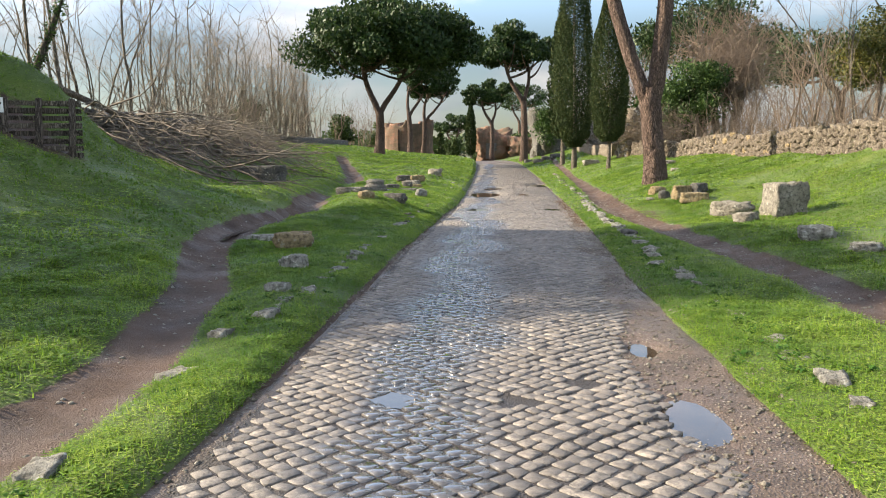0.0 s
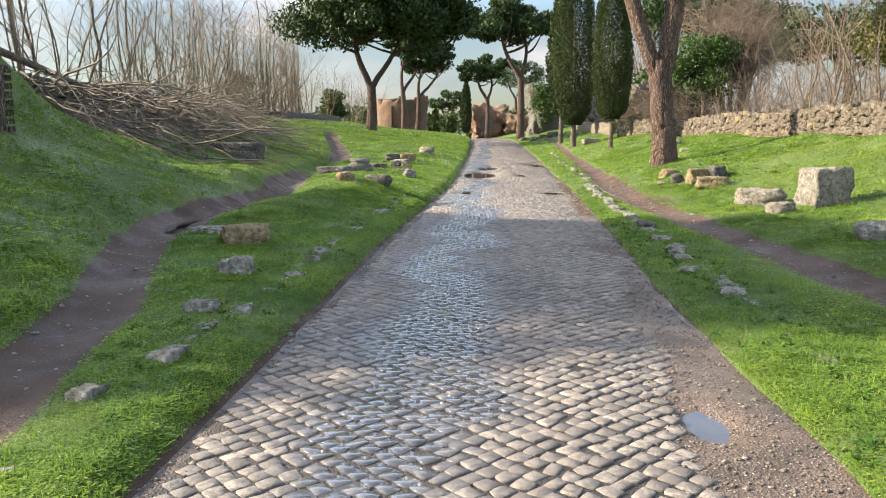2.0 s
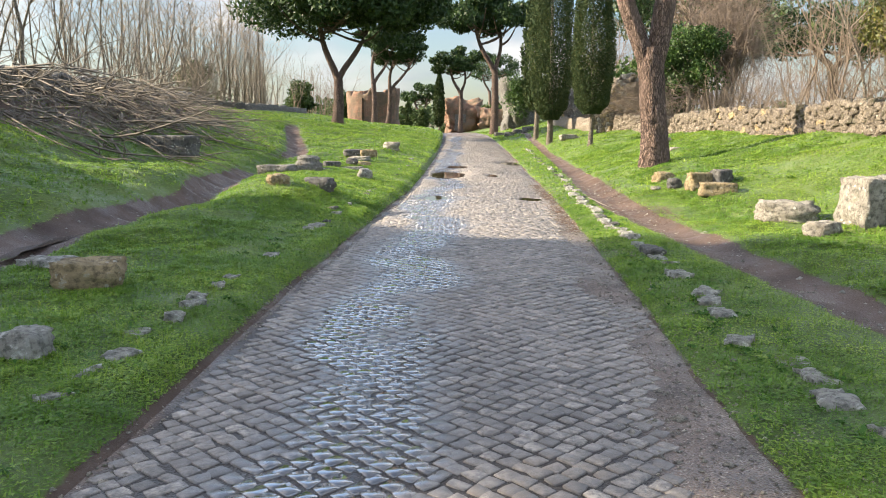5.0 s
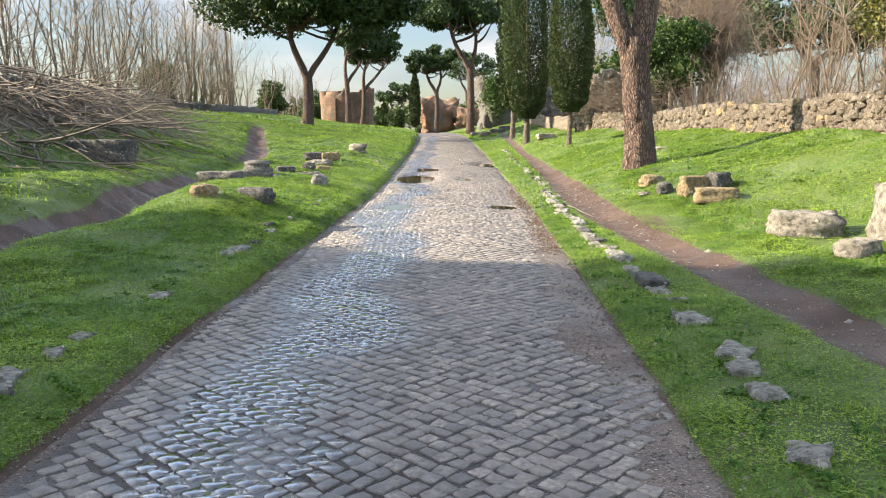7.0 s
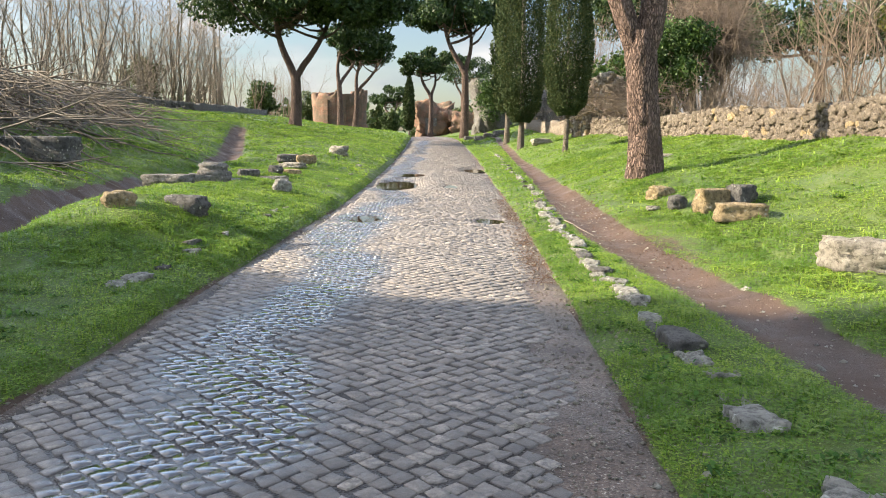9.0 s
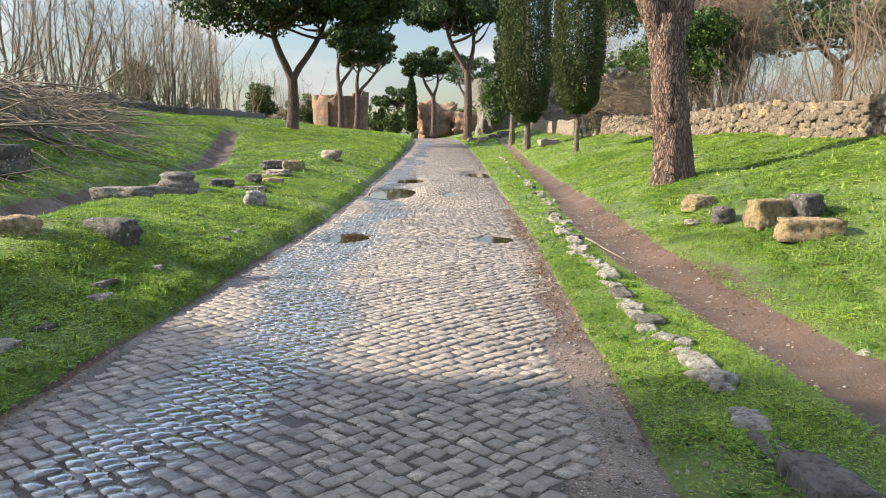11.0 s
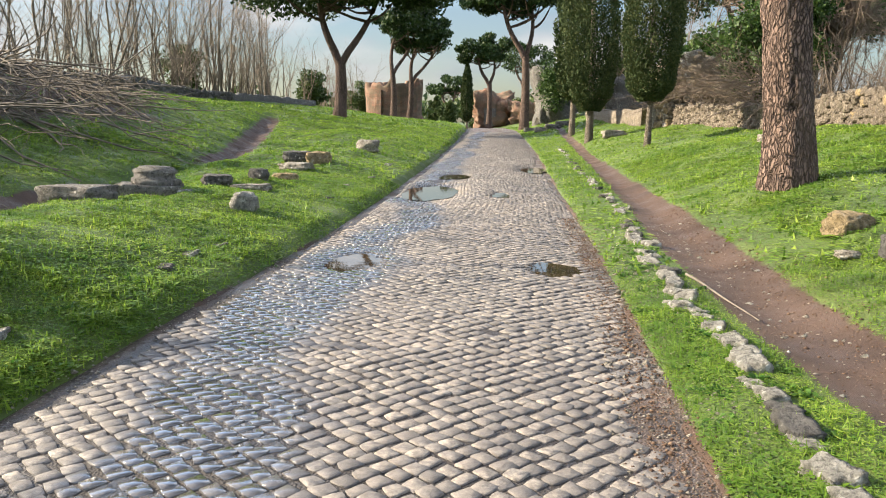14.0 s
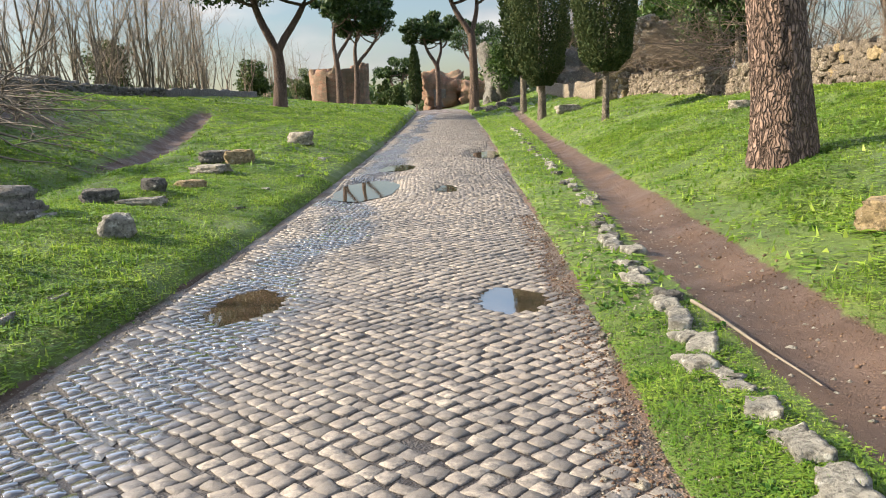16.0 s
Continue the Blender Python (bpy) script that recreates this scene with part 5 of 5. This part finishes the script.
brush("brush_pile", "heap of fallen grey branches down the grassy bank", 400, bank_spot, 3.3, (0.75, -0.55, -0.12), M_BRUSH, 0.027)


def wall_spot():
    y = rng.uniform(38, 49)
    return float(wall_line(y)) + rng.uniform(-0.2, 1.8), y, rng.uniform(0.6, 1.6)


brush("dry_branches", "dry branches hanging over the broken wall", 190, wall_spot, 2.6, (-0.75, -0.45, 0.12), M_BUSH, 0.014)


def scrub_spot():
    y = rng.uniform(20, 60)
    return float(wall_line(y)) + rng.uniform(0.8, 6.0), y, rng.uniform(0.0, 0.3)


brush("dry_scrub", "dry tangled scrub on the ground behind the wall", 900, scrub_spot, 2.2, (0.0, 0.0, 0.9), M_BUSH, 0.010)


def fallen_trunk(points, r, label, mat=None):
    s = Soup()
    pts = np.array(points, float)
    u = np.linspace(0, len(pts) - 1, 14)
    line = np.stack([np.interp(u, np.arange(len(pts)), pts[:, k]) for k in range(3)], -1)
    line[:, 2] += min(0.05, r * 0.4) * np.sin(u * 4)
    s.tube(line, np.linspace(r, r * 0.35, 14), 8)
    tagged(new("fallen_trunk", mesh_np("fallen_trunk", *s.arrays(), mat or M_GREYBARK, True)), label, "tree trunk", "fallen trunks")


fallen_trunk([(-13.2, 20.5, ground_z(-13.2, 20.5) + 1.2), (-12.0, 23.5, ground_z(-12.0, 23.5) + 0.75), (-11.0, 26.5, ground_z(-11.0, 26.5) + 0.25), (-10.2, 29, ground_z(-10.2, 29) + 0.1)], 0.12, "long fallen grey tree trunk over the bank")
fallen_trunk([(-13.4, 30, ground_z(-13.4, 30) + 0.6), (-12.2, 27.0, ground_z(-12.2, 27) + 0.55), (-10.8, 24.0, ground_z(-10.8, 24) + 0.2), (-9.6, 22, ground_z(-9.6, 22) + 0.05)], 0.08, "fallen grey tree trunk lying down the slope")
fallen_trunk([(2.72, 21.9, ground_z(2.72, 21.9) + 0.03), (2.80, 21.2, ground_z(2.80, 21.2) + 0.03), (2.9, 20.4, ground_z(2.9, 20.4) + 0.02)], 0.014, "broken pale stick lying along the kerb", M_BRUSH)


# ---- ruins ----
def brick_ring(x, y, z, r, h, seed, label):
    """A round brick tomb drum with a broken top."""
    tomb = tagged(new("round_tomb"), label, "ruin")
    tomb.location = (x, y, z)
    n, m = 64, 12
    ang = np.linspace(0, 2 * np.pi, n, endpoint=False)
    topz = h * (0.82 + 0.14 * fractal(np.cos(ang) * 2, np.sin(ang) * 2, seed, 3) + 0.12 * (value_noise(ang * 5, ang * 0, seed) > 0.55))
    rings = []
    for k in range(m):
        u = k / (m - 1)
        rr = r * (1.06 if u < 0.12 else (1.0 if u < 0.7 else 1.03)) * (1 + 0.03 * fractal(ang * 2, ang * 0 + u * 4, seed + 2, 3))
        rings.append(np.c_[np.cos(ang) * rr, np.sin(ang) * rr, -0.5 + u * (topz + 0.5)])
    for k in range(4):
        rings.append(np.c_[np.cos(ang) * r * 0.78, np.sin(ang) * r * 0.78, (topz - 0.02) * (1 - k / 3.0) - 0.3 * (k / 3.0)])
    V = np.concatenate(rings)
    i, j = np.meshgrid(np.arange(len(rings) - 1), np.arange(n), indexing="ij")
    j2 = (j + 1) % n
    part_np("drum", V, np.stack([i * n + j, i * n + j2, (i + 1) * n + j2, (i + 1) * n + j], -1).reshape(-1, 4), M_BRICK, tomb)
    for k in range(3):
        bm = bmesh.new()
        a = radians(250 + k * 34)
        bmesh.ops.create_cube(bm, size=1, matrix=Matrix.LocRotScale((math.cos(a) * r * 1.05, math.sin(a) * r * 1.05, h * 0.33), Euler((0, 0, a)), (0.5, 0.6, h * 0.72)))
        part("buttress", bm, M_BRICK, tomb, "", False)


brick_ring(-12.7, 115, 2.3, 3.6, 4.9, 81, "ruined round brick tomb with a broken top")


def ruin_mass(x, y, z, sx, sy, sz, seed, mat, label, rz=0.0, niche=False):
    ob = tagged(new("ruin"), label, "ruin", "roadside ruins")
    ob.matrix_basis = pose(x, y, z - 0.5, 0, 0, rz)
    core = new("masonry", rock_mesh("masonry", sx, sy, sz + 0.5, seed, mat, 0.72, 0.34, 13))
    core.parent = ob
    # no hole is cut: a dark block stands for the recess's shade
    if niche:
        bm = bmesh.new()
        bmesh.ops.create_cube(bm, size=1, matrix=Matrix.LocRotScale((-sx * 0.12, -sy * 0.46, sz * 0.42), None, (sx * 0.32, 0.35, sz * 0.5)))
        part("niche", bm, M_BASALT, ob, "dark block for the shade of a recess in the masonry", False)
    return ob


RUBBLE = [rock_mesh("rubble", 0.42, 0.30, 0.24, 140 + k, (M_TUFF, M_WALLSTONE, M_ROCK)[k % 3], 0.8, 0.16, 2) for k in range(9)]


def rubble_ruin(x, y, sx, sy, sz, seed, label, rz=0.0):
    """A broken masonry stump: a core faced with uneven courses of stone, ragged at the top."""
    ob = ruin_mass(x, y, ground_z(x, y), sx * 0.9, sy * 0.9, sz * 0.92, seed, M_WALLSTONE, label, rz)
    for face in range(2):
        span = sx if face == 0 else sy
        z = 0.4
        while z < sz + 0.4:
            for u in np.arange(-span / 2 + 0.15, span / 2, 0.36):
                if z > 0.5 + sz * (0.75 + 0.5 * float(fractal(u * 1.3, seed, 5, 2))):
                    continue
                stone = new("rubble_stone", RUBBLE[rng.integers(0, 9)])
                stone.parent = ob
                at = (u + rng.normal(0, 0.05), -sy * 0.44 + rng.normal(0, 0.04), z) if face == 0 else (-sx * 0.44 + rng.normal(0, 0.04), u + rng.normal(0, 0.05), z)
                k = rng.uniform(0.8, 1.2)
                stone.matrix_basis = Matrix.LocRotScale(at, Euler((rng.normal(0, 0.12), rng.normal(0, 0.12), face * 1.57 + rng.normal(0, 0.2))), (k, k, k))
            z += 0.21
    return ob


rubble_ruin(10.1, 50.2, 3.4, 4.6, 2.5, 83, "broken rubble and brick stump of an ancient tomb", 8)
rubble_ruin(8.35, 48.9, 1.3, 1.6, 2.0, 84, "crumbling pale tuff masonry at the wall's end", 14)
ruin_mass(6.6, 97, 1.6, 4.4, 4.5, 5.4, 86, M_BASALT, "tall overgrown lump of ancient concrete masonry", 10, True)
ruin_mass(9.6, 70, 2.0, 3.0, 2.6, 2.6, 87, M_BASALT, "dark ruined masonry behind the cypresses", 5, True)
ruin_mass(0.0, 134, 1.0, 5.6, 3.0, 5.2, 88, M_BRICK, "ruined brick wall of a roadside tomb", 4, True)
ruin_mass(4.6, 130, 1.2, 4.0, 3.0, 3.6, 89, M_BRICK, "low ruined brick wall of a roadside tomb", -6)


def far_wall():
    ys = np.arange(52.5, 86, 1.0)
    rough_line(ys, lambda y: wall_line(y) + 0.3, 0.6, 0.5, "wall_east_far", "low grey rubble wall beyond the ruin", M_WALLSTONE)


far_wall()


FAR_SHRUB = "dull green bush beside the far ruins"
for bx, by, bh, br in ((11.5, 55, 4.5, 2.2), (12.5, 62, 5.0, 2.6), (7.2, 104, 6.0, 3.0), (4.6, 133, 4.0, 2.2), (-2.6, 146, 3.6, 2.0), (-6.5, 127, 3.6, 1.8),
                       (-17.5, 120, 4.5, 2.4), (8.5, 120, 6.5, 3.2), (13, 90, 7.0, 3.6), (-20, 100, 4.5, 2.4)):
    leafy_tree(bx, by, ground_z(bx, by) - 0.2, bh, br, FAR_SHRUB, M_FARGREEN if by > 60 else M_IVY, 4200, 0.26, "evergreen_shrub", trunk=False)
hazel = [bare_tree(h, st, k, "leafless brown tree beyond the ruins", "bare trees behind the wall", sp, M_BUSH) for h, st, k, sp in ((8.0, 6, 14, 0.2), (7.0, 7, 13, 0.26))]
plant(hazel, [(12.5 + rng.normal(0, 1.5), y, rng.uniform(0.8, 1.2)) for y in np.arange(64, 112, 3.2)] + [(-21 + rng.normal(0, 2), y, rng.uniform(0.7, 1.0)) for y in np.arange(92, 130, 3.0)])


# ---- grass, weeds, pebbles, paving ----
def blades(name, n, x0, x1, y0, y1, tall, wide, label, flat_share=0.9):
    x, y = rng.uniform(x0, x1, n), rng.uniform(y0, y1, n)
    s, d = road_left(y) - x, x - road_right(y)
    off = np.maximum(s, d)
    thin = 0.15 + 1.15 * value_noise(x * 1.3, y * 1.3, 91) * (0.6 + 0.8 * value_noise(x * 5, y * 5, 92))
    keep = (off > -0.20 + 0.26 * value_noise(y * 2.6, np.sign(x) * 9, 12)) & (rng.random(n) > dirt_amount(x, y) * 1.4) & (rng.random(n) < thin)
    keep &= ~((x > wall_line(y) - 0.1) & (x < wall_line(y) + 0.6))
    x, y = x[keep], y[keep]
    n = len(x)
    z = np.maximum(height(x, y), np.where(np.maximum(road_left(y) - x, x - road_right(y)) < 0.15, road_height(x, y) - 0.02, -9))
    tuft = 0.35 + 0.7 * value_noise(x * 2.3, y * 2.3, 14) + 0.9 * value_noise(x * 7, y * 7, 15) ** 2
    h = tall * rng.uniform(0.5, 1.3, n) * tuft
    a = rng.uniform(0, 2 * np.pi, n)
    w = wide * rng.uniform(0.6, 1.4, n)
    lean = rng.uniform(0.1, 0.9, n)
    flat = rng.random(n) < flat_share
    up = np.where(flat, 0.45, 1.0)
    out = np.where(flat, 0.9, lean)
    w = np.where(flat, w * 1.9, w)
    b = rng.uniform(0, 2 * np.pi, n)
    V = np.empty((n, 3, 3))
    zb = z + np.where(flat, h * 0.35, -0.01)
    V[:, 0] = np.c_[x - np.cos(a) * w / 2, y - np.sin(a) * w / 2, zb]
    V[:, 1] = np.c_[x + np.cos(a) * w / 2, y + np.sin(a) * w / 2, zb]
    V[:, 2] = np.c_[x + np.cos(b) * h * out * 0.6, y + np.sin(b) * h * out * 0.6, z + h * up]
    ob = new(name, mesh_np(name, V.reshape(-1, 3), np.arange(3 * n).reshape(-1, 3), M_GRASS))
    tagged(ob, label, "grass", kind="stuff")


GRASS = "short lush green winter grass and clover"
blades("grass", 400000, -2.9, -1.3, 2.6, 20, 0.042, 0.0085, GRASS)
blades("grass", 420000, 1.1, 3.0, 2.8, 22, 0.042, 0.0085, GRASS)
blades("grass", 240000, -4.8, -2.7, 2.4, 16, 0.046, 0.014, GRASS)
blades("grass", 170000, 3.0, 4.4, 4.0, 22, 0.045, 0.014, GRASS)
blades("grass", 240000, -5.2, -1.2, 16, 32, 0.05, 0.019, GRASS)
blades("grass", 280000, -12.5, -4.6, 6, 34, 0.055, 0.034, GRASS)
blades("grass", 270000, 4.2, 9.0, 9, 36, 0.048, 0.025, GRASS)
blades("grass", 120000, 1.9, 9.2, 22, 60, 0.065, 0.055, GRASS)
blades("grass", 140000, -15.5, -1.4, 32, 66, 0.08, 0.08, GRASS)
blades("grass", 60000, -17, 9.5, 60, 112, 0.12, 0.20, GRASS)


def weeds():
    soup = Soup()
    for _ in range(900):
        if rng.random() < 0.5:
            y = rng.uniform(5, 24)
            x = float(kerb_right(y)) + rng.normal(-0.05, 0.22)
        elif rng.random() < 0.7:
            y = rng.uniform(3, 26)
            x = float(kerb_left(y)) + rng.normal(-0.15, 0.3)
        else:
            y = rng.uniform(20, 28)
            x = rng.uniform(4.2, 7.0)
        if float(dirt_amount(x, y)) > 0.3:
            continue
        z, k = ground_z(x, y), rng.integers(8, 20)
        R = rng.uniform(0.03, 0.062)
        for _k in range(k):
            a, el = rng.uniform(0, 2 * np.pi), rng.uniform(0.25, 1.1)
            d = np.array([math.cos(a) * math.cos(el), math.sin(a) * math.cos(el), math.sin(el)])
            sd = np.array([-math.sin(a), math.cos(a), 0]) * R * 0.24
            p = np.array([x, y, z]) + rng.normal(0, 0.03, 3) * np.array([1, 1, 0])
            L = R * rng.uniform(0.7, 1.3)
            soup.add([p, p + d * L * 0.55 + sd, p + d * L + np.array([0, 0, -0.02]), p + d * L * 0.55 - sd], [[0, 1, 2, 3]])
    tagged(new("weeds", mesh_np("weeds", *soup.arrays(), M_WEED)), "broad-leaved green weeds along the kerbs", "weeds", kind="stuff")


weeds()


def pebbles(name, n, spot, size, mat, label):
    o = np.array([[1, 0, 0], [0, 1, 0], [-1, 0, 0], [0, -1, 0], [0, 0, 0.6], [0, 0, -0.6]])
    f = np.array([[0, 1, 4], [1, 2, 4], [2, 3, 4], [3, 0, 4], [1, 0, 5], [2, 1, 5], [3, 2, 5], [0, 3, 5]])
    p = np.array([spot() for _ in range(n)])
    s = size * np.exp(rng.normal(0, 0.45, n))
    V = o[None] * s[:, None, None] * rng.uniform(0.6, 1.3, (n, 6, 1)) + p[:, None, :]
    F = (f[None] + (np.arange(n) * 6)[:, None, None]).reshape(-1, 3)
    tagged(new(name, mesh_np(name, V.reshape(-1, 3), F, mat)), label, "gravel", kind="stuff")


def gravel_spot():
    y = rng.uniform(2.5, 26) ** 1.0
    x = float(sett_right(y)) + rng.uniform(-0.25, 0.75) if rng.random() < 0.8 else float(road_left(y)) + rng.uniform(-0.1, 0.2)
    z = float(road_height(x, y)) if x < road_right(y) and x > road_left(y) else ground_z(x, y)
    return x, y, z


def path_spot():
    y = rng.uniform(3, 26)
    f = path_right if rng.random() < 0.6 else path_left
    x = float(f(y)) + rng.normal(0, 0.25)
    return x, y, ground_z(x, y)


def litter_spot():
    y = rng.uniform(17, 27)
    x = float(road_right(y)) + rng.normal(-0.10, 0.10) if rng.random() < 0.6 else float(path_right(y)) + rng.normal(0.25, 0.22)
    z = float(road_height(x, y)) + 0.004 if x < road_right(y) else ground_z(x, y) + 0.004
    return x, y, z


pebbles("leaf_litter", 8000, litter_spot, 0.006, M_LITTER, "brown fallen leaf litter along the verge and path")
pebbles("gravel", 9500, gravel_spot, 0.0095, M_ROCK, "loose brown and grey gravel on the road edge")
pebbles("path_stones", 420, path_spot, 0.02, M_KERB, "small pale stones trodden into the dirt paths")
pebbles("path_grit", 2200, path_spot, 0.008, M_ROCK, "fine grit on the dirt paths")

build_setts(ROAD)
